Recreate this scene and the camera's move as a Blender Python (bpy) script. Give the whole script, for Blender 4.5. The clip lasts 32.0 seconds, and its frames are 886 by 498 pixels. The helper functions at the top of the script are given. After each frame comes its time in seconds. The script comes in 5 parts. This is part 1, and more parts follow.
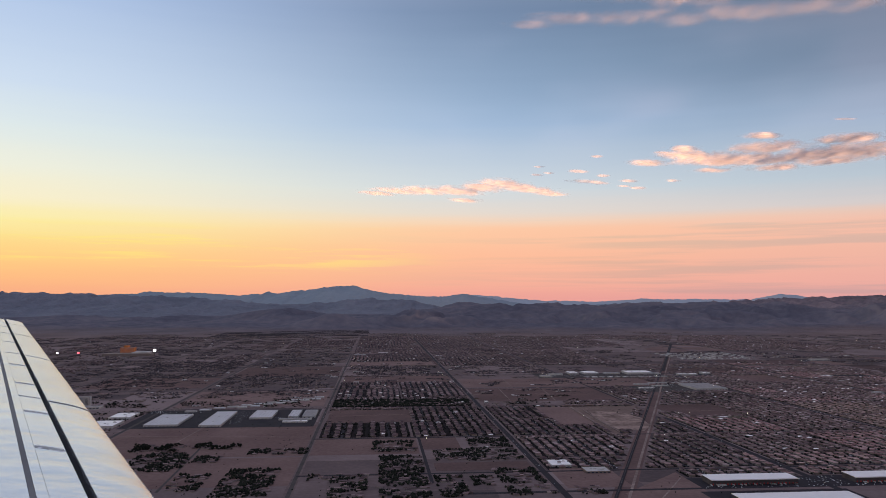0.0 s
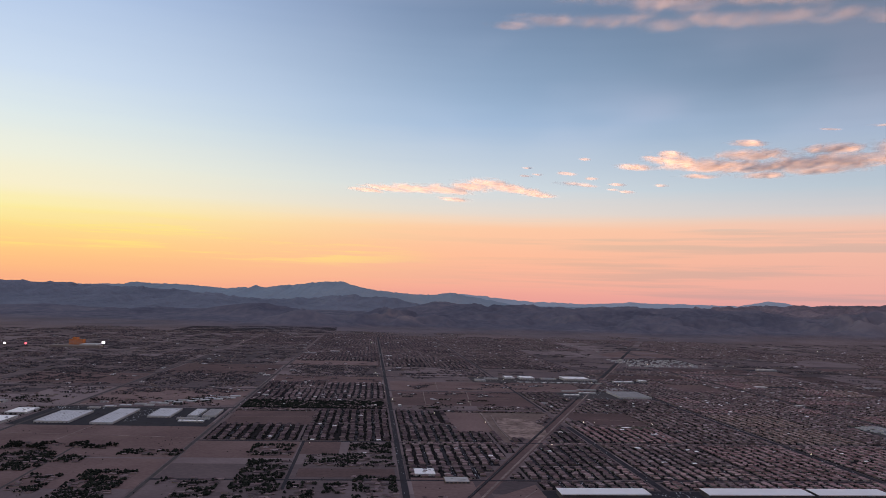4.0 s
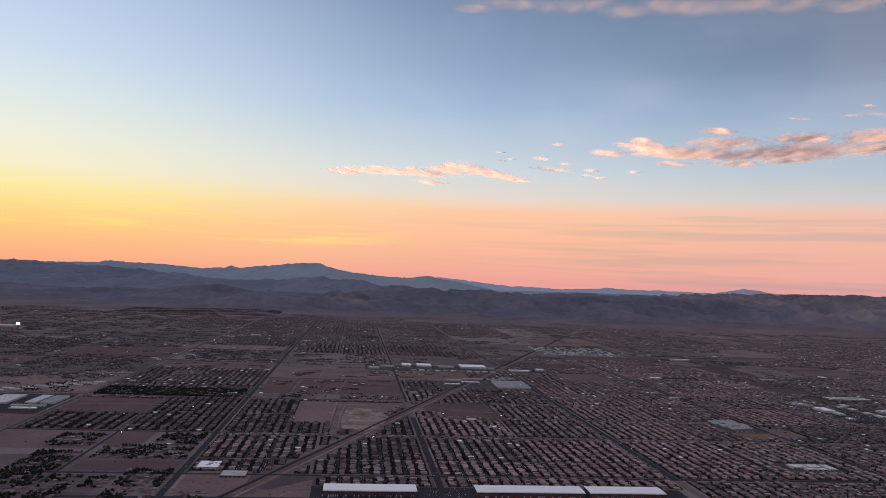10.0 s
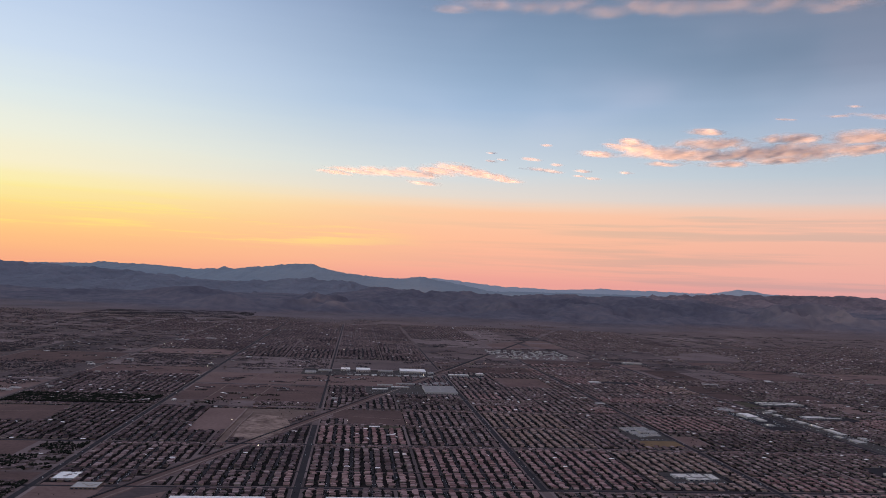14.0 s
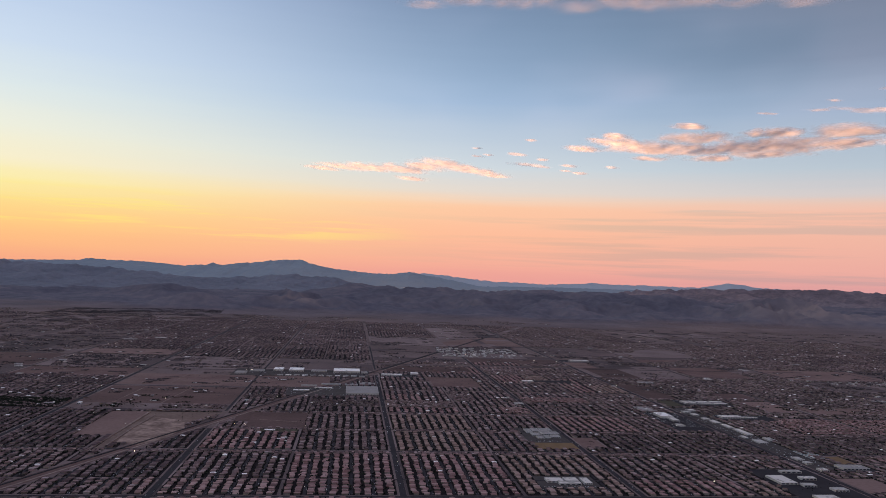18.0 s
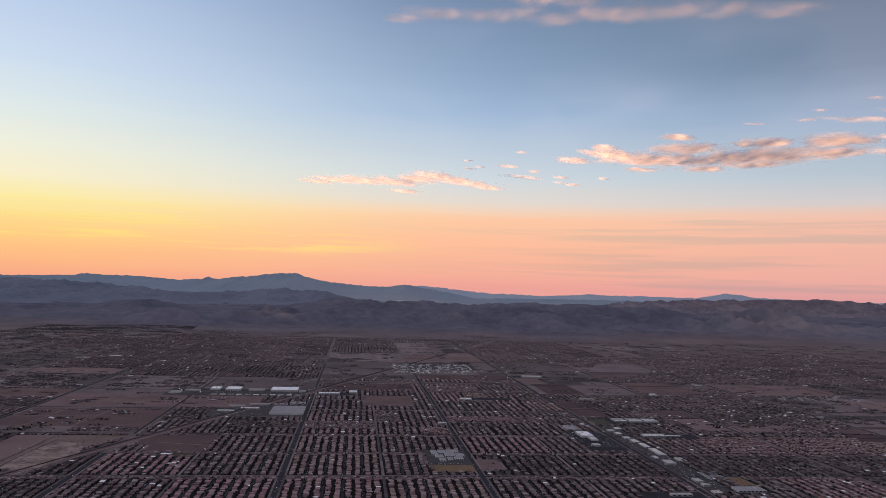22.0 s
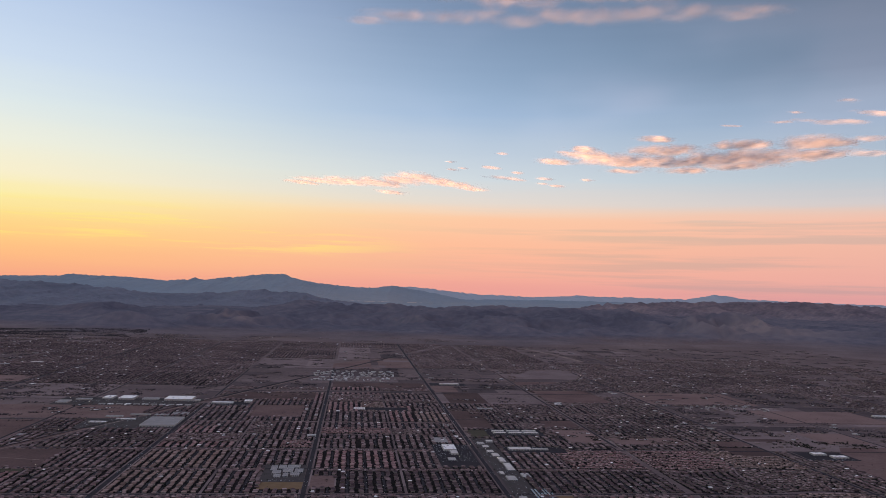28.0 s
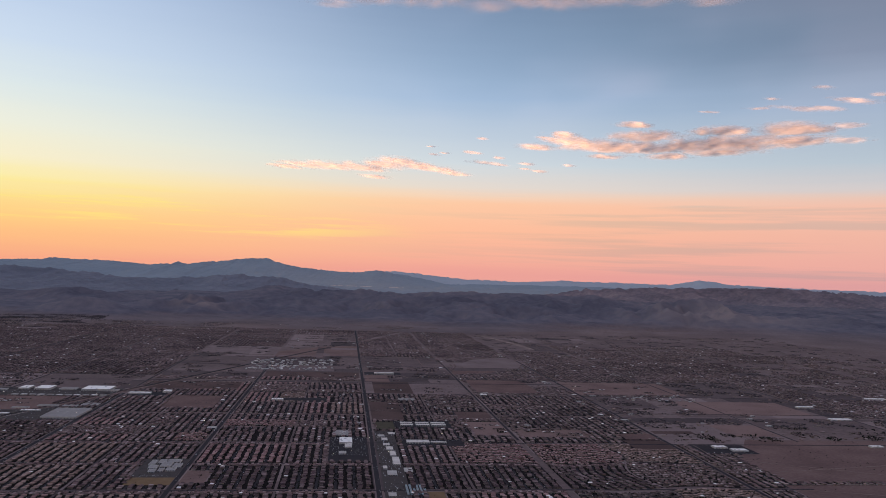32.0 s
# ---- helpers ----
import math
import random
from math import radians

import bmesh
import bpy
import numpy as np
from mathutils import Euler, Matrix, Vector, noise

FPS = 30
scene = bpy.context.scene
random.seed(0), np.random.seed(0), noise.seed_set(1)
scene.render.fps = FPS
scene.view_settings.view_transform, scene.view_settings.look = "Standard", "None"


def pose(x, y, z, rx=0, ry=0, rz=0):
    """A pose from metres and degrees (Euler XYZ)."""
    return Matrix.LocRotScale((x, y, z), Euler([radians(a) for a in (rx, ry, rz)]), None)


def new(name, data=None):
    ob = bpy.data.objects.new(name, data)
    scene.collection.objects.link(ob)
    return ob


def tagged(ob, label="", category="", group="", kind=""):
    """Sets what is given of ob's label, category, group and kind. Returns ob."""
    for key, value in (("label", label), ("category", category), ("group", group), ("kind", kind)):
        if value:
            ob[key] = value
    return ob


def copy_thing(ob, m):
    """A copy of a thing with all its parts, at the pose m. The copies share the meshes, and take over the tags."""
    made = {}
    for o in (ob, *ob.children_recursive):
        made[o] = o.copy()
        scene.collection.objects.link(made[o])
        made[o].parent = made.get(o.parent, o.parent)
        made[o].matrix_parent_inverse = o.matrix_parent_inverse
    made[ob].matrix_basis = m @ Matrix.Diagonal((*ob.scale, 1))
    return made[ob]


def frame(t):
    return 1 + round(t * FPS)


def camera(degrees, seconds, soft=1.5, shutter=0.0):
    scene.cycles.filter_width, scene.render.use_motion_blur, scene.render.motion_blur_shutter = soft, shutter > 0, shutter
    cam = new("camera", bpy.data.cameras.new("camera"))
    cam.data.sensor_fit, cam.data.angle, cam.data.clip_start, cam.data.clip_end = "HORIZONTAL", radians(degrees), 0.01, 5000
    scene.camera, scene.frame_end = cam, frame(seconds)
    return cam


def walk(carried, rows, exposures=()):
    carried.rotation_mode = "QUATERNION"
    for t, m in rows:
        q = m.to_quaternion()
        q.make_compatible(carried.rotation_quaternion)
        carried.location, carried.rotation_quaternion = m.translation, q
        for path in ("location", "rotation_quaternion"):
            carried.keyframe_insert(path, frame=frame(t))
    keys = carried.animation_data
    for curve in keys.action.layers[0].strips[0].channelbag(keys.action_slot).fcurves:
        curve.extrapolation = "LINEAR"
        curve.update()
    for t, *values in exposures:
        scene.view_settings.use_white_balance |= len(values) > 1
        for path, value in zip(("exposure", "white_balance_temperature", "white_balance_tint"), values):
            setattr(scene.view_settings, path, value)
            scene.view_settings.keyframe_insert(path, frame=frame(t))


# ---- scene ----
cam = camera(60.4, 32.0, soft=0.8)
METRES, EYE, TILT, LEAN, TURN = 300.0, 45.0, 3.8, 0.0, 0.0
ROWS = [
    (0.0, 0.0, 0.0, 0.0, 0.0, 0.0, -0.0),
    (0.5, 0.0139, 0.0013, 0.001, -0.03, -0.08, 0.08),
    (1.0, 0.028, 0.0021, 0.0021, -0.08, -0.16, 0.09),
    (1.5, 0.0421, 0.0023, 0.0031, -0.14, -0.23, -0.1),
    (2.0, 0.0561, 0.0039, 0.0042, -0.22, -0.28, -0.39),
    (2.5, 0.0703, 0.0049, 0.0051, -0.3, -0.26, -0.72),
    (3.0, 0.0843, 0.0047, 0.0063, -0.36, -0.2, -1.04),
    (3.5, 0.0985, 0.0058, 0.0072, -0.37, -0.11, -1.34),
    (5.5, 0.1554, 0.0111, 0.0107, -0.34, -0.56, -2.15),
    (6.0, 0.1701, 0.0113, 0.0119, -0.46, -0.83, -2.24),
    (6.5, 0.1847, 0.0127, 0.0127, -0.65, -1.05, -2.37),
    (7.0, 0.1994, 0.014, 0.0142, -0.86, -1.22, -2.38),
    (7.5, 0.2139, 0.0145, 0.0153, -1.03, -1.29, -2.36),
    (8.0, 0.2288, 0.0156, 0.0165, -1.14, -1.32, -2.27),
    (8.5, 0.2435, 0.0164, 0.0177, -1.19, -1.33, -2.3),
    (9.0, 0.2584, 0.0168, 0.019, -1.23, -1.37, -2.37),
    (9.5, 0.2733, 0.0185, 0.0202, -1.28, -1.41, -2.47),
    (10.0, 0.2883, 0.0189, 0.0214, -1.32, -1.39, -2.48),
    (10.5, 0.3034, 0.0203, 0.0228, -1.31, -1.35, -2.48),
    (11.0, 0.3184, 0.0202, 0.024, -1.29, -1.31, -2.53),
    (11.5, 0.3334, 0.0216, 0.0255, -1.29, -1.37, -2.6),
    (12.0, 0.3487, 0.0233, 0.0265, -1.31, -1.41, -2.57),
    (12.5, 0.3638, 0.0235, 0.0282, -1.32, -1.43, -2.53),
    (13.0, 0.3791, 0.0244, 0.0295, -1.32, -1.37, -2.5),
    (13.5, 0.3942, 0.0259, 0.0311, -1.3, -1.35, -2.52),
    (15.5, 0.4549, 0.0276, 0.0371, -1.32, -1.62, -2.2),
    (16.0, 0.4706, 0.029, 0.0384, -1.4, -1.78, -2.27),
    (16.5, 0.4862, 0.0305, 0.04, -1.5, -1.9, -2.36),
    (17.0, 0.5019, 0.0317, 0.0416, -1.58, -1.92, -2.33),
    (17.5, 0.5175, 0.0327, 0.0433, -1.6, -1.85, -2.25),
    (18.0, 0.5331, 0.0334, 0.045, -1.6, -1.74, -2.21),
    (18.5, 0.549, 0.0343, 0.0464, -1.61, -1.65, -2.26),
    (19.0, 0.5653, 0.0356, 0.0481, -1.66, -1.59, -2.33),
    (19.5, 0.5805, 0.0365, 0.0497, -1.7, -1.51, -2.31),
    (20.0, 0.5965, 0.0382, 0.0513, -1.72, -1.44, -2.23),
    (20.5, 0.6123, 0.0389, 0.053, -1.7, -1.34, -2.14),
    (21.0, 0.6287, 0.0396, 0.0548, -1.64, -1.16, -2.01),
    (21.5, 0.6442, 0.0418, 0.0565, -1.53, -0.99, -1.88),
    (22.0, 0.6597, 0.0426, 0.0581, -1.42, -0.86, -1.76),
    (22.5, 0.6765, 0.0437, 0.0597, -1.35, -0.83, -1.68),
    (23.0, 0.6928, 0.045, 0.0614, -1.35, -0.9, -1.71),
    (23.5, 0.7092, 0.0461, 0.0631, -1.41, -1.03, -1.76),
    (24.0, 0.7257, 0.0467, 0.0646, -1.52, -1.17, -1.78),
    (24.5, 0.7419, 0.0477, 0.0663, -1.66, -1.32, -1.8),
    (25.0, 0.7587, 0.0487, 0.0677, -1.79, -1.48, -1.8),
    (25.5, 0.7748, 0.0498, 0.0695, -1.88, -1.61, -1.91),
    (27.5, 0.8403, 0.0545, 0.0763, -1.64, -1.08, -1.84),
    (28.0, 0.857, 0.0561, 0.0783, -1.52, -0.84, -1.85),
    (28.5, 0.8738, 0.0576, 0.0801, -1.48, -0.74, -1.89),
    (29.0, 0.8907, 0.0589, 0.0817, -1.51, -0.88, -1.95),
    (29.5, 0.9076, 0.06, 0.0833, -1.6, -1.15, -1.97),
    (30.0, 0.9244, 0.0609, 0.0853, -1.72, -1.49, -1.99),
    (30.5, 0.9415, 0.062, 0.0871, -1.87, -1.76, -2.0),
    (31.0, 0.9586, 0.0633, 0.0893, -2.01, -1.93, -2.02),
    (31.5, 0.9757, 0.0647, 0.0912, -2.1, -2.01, -2.05),
    (32.0, 0.9929, 0.0658, 0.0933, -2.11, -2.01, -2.07),
]
# The whole place, with its distances and flying speed, is one model of the valley at about 1 : 12.6,
# so that the far ranges stand inside the lens's reach; all proportions are the true ones.
walk(cam, [(t, pose(0, 0, EYE, TILT, LEAN, TURN) @ pose(METRES * x, METRES * y, METRES * z, 90 + pitch, roll, yaw)) for t, x, y, z, yaw, pitch, roll in ROWS])

# ---- world and sun: dusk, the sun just under the horizon on the wing side ----
world = bpy.data.worlds.new("dusk_sky")
scene.world = world
world.use_nodes = True
wn, wl = world.node_tree.nodes, world.node_tree.links
wn.clear()


def wnode(kind, **kw):
    n = wn.new(kind)
    for k, v in kw.items():
        n.inputs[k].default_value = v
    return n


def wmath(op, a, b=None, c=None):
    n = wn.new("ShaderNodeMath")
    n.operation = op
    for i, v in enumerate((a, b, c)):
        if v is None:
            continue
        if isinstance(v, (int, float)):
            n.inputs[i].default_value = v
        else:
            wl.new(v, n.inputs[i])
    return n.outputs[0]


def srgb(r, g, b):
    return tuple(((c / 255 + 0.055) / 1.055) ** 2.4 if c > 10 else c / 255 / 12.92 for c in (r, g, b)) + (1,)


def fill_ramp(ramp, stops):
    while len(ramp.elements) > 1:
        ramp.elements.remove(ramp.elements[-1])
    for i, (p, col) in enumerate(stops):
        e = ramp.elements[0] if i == 0 else ramp.elements.new(p)
        e.position, e.color = p, col


def sky_ramp(height, stops):
    """A ramp over the sine of the elevation, 0 to 1 over 0 to 0.6."""
    n = wn.new("ShaderNodeValToRGB")
    fill_ramp(n.color_ramp, [(math.sin(radians(e)) / 0.6, srgb(*c)) for e, c in stops])
    wl.new(height, n.inputs[0])
    return n.outputs[0]


tc = wn.new("ShaderNodeTexCoord")
sep = wn.new("ShaderNodeSeparateXYZ")
wl.new(tc.outputs["Generated"], sep.inputs[0])
sx, sy, sz = sep.outputs
# long thin veils of high cloud bend the colour bands a little


def stretched(way, scale, detail, rough):
    """Noise over the sky's directions, drawn out by a factor along each axis."""
    m = wn.new("ShaderNodeVectorMath")
    m.operation = "MULTIPLY"
    m.inputs[1].default_value = way
    wl.new(tc.outputs["Generated"], m.inputs[0])
    n = wnode("ShaderNodeTexNoise", Scale=scale, Detail=detail, Roughness=rough)
    wl.new(m.outputs[0], n.inputs["Vector"])
    return n.outputs[0]


veil = stretched((1.6, 1.6, 42), 1.3, 6.0, 0.55)
cirrus = stretched((3.4, 3.4, 70), 1.3, 6.0, 0.62)
broad = stretched((1.0, 1.0, 2.2), 2.6, 3.0, 0.5)
bend = wmath("MULTIPLY", wmath("SUBTRACT", veil, 0.5), 0.016)
height = wmath("DIVIDE", wmath("MAXIMUM", wmath("ADD", sz, bend), 0.0), 0.6)
sunward = sky_ramp(height, [(0, (248, 168, 134)), (1.4, (254, 188, 132)), (2.8, (255, 206, 132)), (4.2, (252, 224, 144)), (5.4, (251, 237, 168)),
                            (6.8, (248, 239, 204)), (9, (238, 239, 222)), (11.5, (222, 233, 234)), (14.5, (205, 221, 240)), (21, (174, 196, 231)), (32, (172, 180, 208)), (36.8, (182, 186, 210))])
middle = sky_ramp(height, [(0, (238, 163, 152)), (1.2, (248, 177, 154)), (3.2, (254, 190, 156)), (5.2, (253, 201, 165)), (5.8, (246, 212, 186)),
                           (6.5, (229, 218, 208)), (8.2, (209, 218, 224)), (13, (166, 189, 218)), (21, (122, 142, 173)), (32, (156, 162, 186)), (36.8, (172, 172, 194))])
lee = sky_ramp(height, [(0, (222, 160, 160)), (1.2, (236, 173, 162)), (3.2, (240, 182, 164)), (5.2, (244, 190, 170)), (5.8, (231, 198, 184)),
                        (6.5, (212, 204, 204)), (8.2, (184, 197, 209)), (12, (157, 176, 201)), (15.5, (125, 141, 166)), (21, (106, 120, 143)), (32, (148, 150, 172)), (36.8, (170, 168, 190))])
# azimuth from the view's middle: about -0.5 at one side and 0.5 at the other
flat = wmath("SQRT", wmath("ADD", wmath("MULTIPLY", sx, sx), wmath("MULTIPLY", sy, sy)))
side = wmath("DIVIDE", sx, wmath("MAXIMUM", flat, 0.001))


def smooth(v, a, b):
    n = wn.new("ShaderNodeMapRange")
    n.interpolation_type = "SMOOTHSTEP"
    n.inputs["From Min"].default_value, n.inputs["From Max"].default_value = a, b
    wl.new(v, n.inputs["Value"])
    return n.outputs["Result"]


def wmix(f, a, b):
    n = wn.new("ShaderNodeMix")
    n.data_type = "RGBA"
    wl.new(f, n.inputs[0])
    wl.new(a, n.inputs[6])
    wl.new(b, n.inputs[7])
    return n.outputs[2]


left_half = wmix(smooth(side, -0.56, 0.12), sunward, middle)
dome = wmix(smooth(side, 0.0, 0.6), left_half, lee)


def tint(f, a, col, way="MULTIPLY"):
    n = wn.new("ShaderNodeMix")
    n.data_type, n.blend_type = "RGBA", way
    wl.new(f, n.inputs[0])
    wl.new(a, n.inputs[6])
    n.inputs[7].default_value = col
    return n.outputs[2]


# faint grey streaks in the low pink band on the lee side
low = wmath("MULTIPLY", smooth(sz, 0.115, 0.085), smooth(side, -0.2, 0.35))
dome = tint(wmath("MULTIPLY", low, smooth(veil, 0.46, 0.6)), dome, (0.80, 0.93, 0.99, 1))
# thin yellow cirrus on the sunward side
band = wmath("MULTIPLY", wmath("MULTIPLY", smooth(sz, 0.03, 0.05), smooth(sz, 0.1, 0.075)), smooth(side, 0.03, -0.18))
dome = tint(wmath("MULTIPLY", wmath("MULTIPLY", band, smooth(cirrus, 0.5, 0.66)), 0.55), dome, srgb(255, 232, 126), "MIX")
# broad soft patches of thin high haze in the blue
upper = wmath("MULTIPLY", smooth(sz, 0.16, 0.24), smooth(side, -0.3, 0.3))
dome = tint(wmath("MULTIPLY", upper, smooth(broad, 0.42, 0.62)), dome, (0.84, 0.90, 0.92, 1))
dome = tint(wmath("MULTIPLY", upper, smooth(broad, 0.5, 0.36)), dome, (1.14, 1.06, 1.04, 1))
# the sky turned away from the sunset is dimmer
dome = tint(smooth(sy, 0.3, -0.6), dome, (0.84, 0.85, 0.90, 1))
nishita = wn.new("ShaderNodeTexSky")
nishita.sky_type = "NISHITA"
nishita.sun_disc = False
nishita.sun_elevation, nishita.sun_rotation = radians(0.0), radians(-75)
haze = wn.new("ShaderNodeMix")
haze.data_type = "RGBA"
haze.blend_type = "ADD"
haze.inputs[0].default_value = 0.008
wl.new(dome, haze.inputs[6])
wl.new(nishita.outputs[0], haze.inputs[7])
back = wnode("ShaderNodeBackground", Strength=1.0)
wl.new(haze.outputs[2], back.inputs[0])
out = wn.new("ShaderNodeOutputWorld")
wl.new(back.outputs[0], out.inputs[0])

sun_data = bpy.data.lights.new("low_sun", "SUN")
sun_data.energy, sun_data.angle, sun_data.color = 52.0, radians(0.6), (1.0, 0.51, 0.26)
sun = new("low_sun", sun_data)
sun_way = Vector((math.sin(radians(75)), -math.cos(radians(75)) * 1.0, 0.078))
sun.matrix_world = Matrix.Translation((-300, 900, 300)) @ sun_way.to_track_quat("-Z", "Y").to_matrix().to_4x4()


# ---- materials ----
def material(name, stops, scale=1.0, rough=0.9, bump=0.0, detail=6.0, fine=None, island=None, metal=0.0, spec=0.04):
    """A procedural surface: a ramp over noise at two scales, or over the random value of each piece."""
    m = bpy.data.materials.new(name)
    m.use_nodes = True
    n, l = m.node_tree.nodes, m.node_tree.links
    bsdf = n["Principled BSDF"]
    geo = n.new("ShaderNodeNewGeometry")
    noise1 = n.new("ShaderNodeTexNoise")
    noise1.inputs["Scale"].default_value, noise1.inputs["Detail"].default_value = scale, detail
    l.new(geo.outputs["Position"], noise1.inputs["Vector"])
    value = noise1.outputs[0]
    if fine:
        noise2 = n.new("ShaderNodeTexNoise")
        noise2.inputs["Scale"].default_value, noise2.inputs["Detail"].default_value = fine, 4.0
        l.new(geo.outputs["Position"], noise2.inputs["Vector"])
        mix = n.new("ShaderNodeMix")
        mix.inputs[0].default_value = 0.42
        l.new(value, mix.inputs[2])
        l.new(noise2.outputs[0], mix.inputs[3])
        value = mix.outputs[0]
    surface = value
    if island is not None:
        mix = n.new("ShaderNodeMix")
        mix.inputs[0].default_value = island
        l.new(value, mix.inputs[2])
        if name.endswith("_single"):
            info = n.new("ShaderNodeObjectInfo")
            l.new(info.outputs["Random"], mix.inputs[3])
        else:
            l.new(geo.outputs["Random Per Island"], mix.inputs[3])
        value = mix.outputs[0]
    ramp = n.new("ShaderNodeValToRGB")
    fill_ramp(ramp.color_ramp, [(p, (*c, 1)) for p, c in stops])
    l.new(value, ramp.inputs[0])
    l.new(ramp.outputs[0], bsdf.inputs["Base Color"])
    bsdf.inputs["Roughness"].default_value = rough
    bsdf.inputs["Metallic"].default_value = metal
    bsdf.inputs["Specular IOR Level"].default_value = spec
    if bump:
        b = n.new("ShaderNodeBump")
        b.inputs["Strength"].default_value, b.inputs["Distance"].default_value = bump, 0.5 / scale
        l.new(surface, b.inputs["Height"])
        l.new(b.outputs[0], bsdf.inputs["Normal"])
    return m


SOIL = material("desert_soil", [(0.3, (0.1002, 0.07618, 0.0771)), (0.5, (0.1576, 0.1188, 0.1173)), (0.7, (0.2338, 0.1819, 0.1766))], 0.012, 0.95, 0, 8, 0.35)
LOT = material("graded_lot_single", [(0.3, (0.08732, 0.05733, 0.05401)), (0.5, (0.1538, 0.09722, 0.08921)), (0.7, (0.2441, 0.1615, 0.1455))], 0.05, 0.95, 0, 8, 0.8, island=0.38)
PARCEL = material("parcel_soil", [(0.28, (0.08323, 0.0644, 0.0661)), (0.5, (0.1605, 0.1168, 0.1138)), (0.72, (0.2555, 0.192, 0.1846))], 0.06, 0.95, 0, 8, 0.7, island=0.45)
# near-black: gravel with the shade between the houses put into its colour
YARD = material("shaded_yard_gravel", [(0.3, (0.00935, 0.00765, 0.00855)), (0.5, (0.017, 0.01317, 0.01422)), (0.7, (0.0391, 0.0289, 0.02925))], 0.35, 0.95, 0, 5, 2.0)
SAND = material("pale_sand", [(0.38, (0.1755, 0.1255, 0.1121)), (0.55, (0.27, 0.2025, 0.1782)), (0.72, (0.459, 0.3578, 0.3105))], 0.07, 0.95, 0, 8, 0.5)
WASH = material("washed_gravel", [(0.3, (0.1288, 0.08772, 0.0756)), (0.5, (0.1932, 0.135, 0.1151)), (0.72, (0.276, 0.1995, 0.168))], 0.09, 0.95, 0, 8, 0.7)
ASPHALT = material("asphalt", [(0.3, (0.028, 0.0245, 0.0285)), (0.7, (0.047, 0.041, 0.0465))], 0.2, 0.8, 0, 4, 2.0)
TRACKBED = material("track_ballast", [(0.3, (0.06, 0.05227, 0.051)), (0.7, (0.102, 0.0861, 0.08288))], 0.3, 0.95, 0, 5, 2.0)
STEEL = material("rail_steel", [(0.3, (0.06, 0.05, 0.05)), (0.7, (0.1, 0.09, 0.085))], 0.5, 0.5, metal=0.6)
STUCCO = material("stucco", [(0.25, (0.155, 0.118, 0.1)), (0.5, (0.235, 0.187, 0.16)), (0.8, (0.335, 0.28, 0.245))], 0.8, 0.9, island=0.8)
TILES = material("roof_tiles", [(0.15, (0.07931, 0.05409, 0.0564)), (0.42, (0.2332, 0.1485, 0.1429)), (0.58, (0.1539, 0.1073, 0.1081)), (0.78, (0.3219, 0.2255, 0.2143)), (0.93, (0.4198, 0.3346, 0.329))], 0.9, 0.85, island=0.75)
DARKTILES = material("dark_roof_tiles", [(0.15, (0.05029, 0.03591, 0.03898)), (0.45, (0.1397, 0.09085, 0.09314)), (0.6, (0.09509, 0.06971, 0.07364)), (0.8, (0.2235, 0.1542, 0.1505)), (0.94, (0.2985, 0.2293, 0.2256))], 0.9, 0.85, island=0.75)
REDTILES = material("red_roof_tiles", [(0.2, (0.1847, 0.1025, 0.1006)), (0.5, (0.302, 0.1768, 0.1695)), (0.85, (0.4193, 0.2794, 0.2648))], 0.9, 0.85, island=0.7)
TANTILES = material("tan_roof_tiles", [(0.2, (0.1796, 0.1164, 0.1005)), (0.5, (0.2809, 0.1871, 0.1617)), (0.85, (0.4013, 0.2834, 0.2538))], 0.9, 0.85, island=0.7)
GREYTILES = material("grey_roof_tiles", [(0.2, (0.09321, 0.06513, 0.06704)), (0.5, (0.1773, 0.121, 0.1203)), (0.85, (0.3172, 0.2255, 0.2181))], 0.9, 0.85, island=0.75)
STUCCO1 = material("stucco_single", [(0.25, (0.155, 0.118, 0.1)), (0.5, (0.235, 0.187, 0.16)), (0.8, (0.335, 0.28, 0.245))], 0.8, 0.9, island=0.8)
RED1 = material("red_roof_single", [(0.2, (0.1649, 0.09149, 0.08991)), (0.5, (0.2697, 0.1579, 0.1513)), (0.85, (0.3744, 0.2494, 0.2365))], 0.9, 0.85, island=0.7)
TILE1 = material("roof_tiles_single", [(0.2, (0.1451, 0.08996, 0.08792)), (0.5, (0.29, 0.1798, 0.166)), (0.8, (0.4448, 0.2966, 0.2737)), (0.95, (0.5996, 0.4947, 0.4887))], 0.9, 0.85, island=0.7)
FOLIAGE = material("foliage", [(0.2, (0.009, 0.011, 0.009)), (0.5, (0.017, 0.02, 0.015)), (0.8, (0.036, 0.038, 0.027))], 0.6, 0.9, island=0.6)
# the foliage paler and greyer, with distance haze in its colour
HAZELEAF = material("hazed_foliage", [(0.2, (0.04253, 0.03837, 0.04253)), (0.5, (0.06379, 0.05689, 0.06095)), (0.8, (0.09214, 0.08203, 0.08222))], 0.6, 0.9, island=0.6)
BASIN = material("basin_sand", [(0.38, (0.1466, 0.09933, 0.08512)), (0.5, (0.2639, 0.1851, 0.1562)), (0.68, (0.4496, 0.3251, 0.272))], 0.16, 0.95, 0, 7, 0.6)
BARK = material("bark", [(0.3, (0.06, 0.045, 0.035)), (0.7, (0.1, 0.08, 0.06))], 4.0, 0.95)
WHITEROOF = material("white_roof_membrane", [(0.3, (0.82, 0.77, 0.74)), (0.7, (0.94, 0.89, 0.86))], 0.25, 0.42, 0, 5, 1.5, spec=0.5)
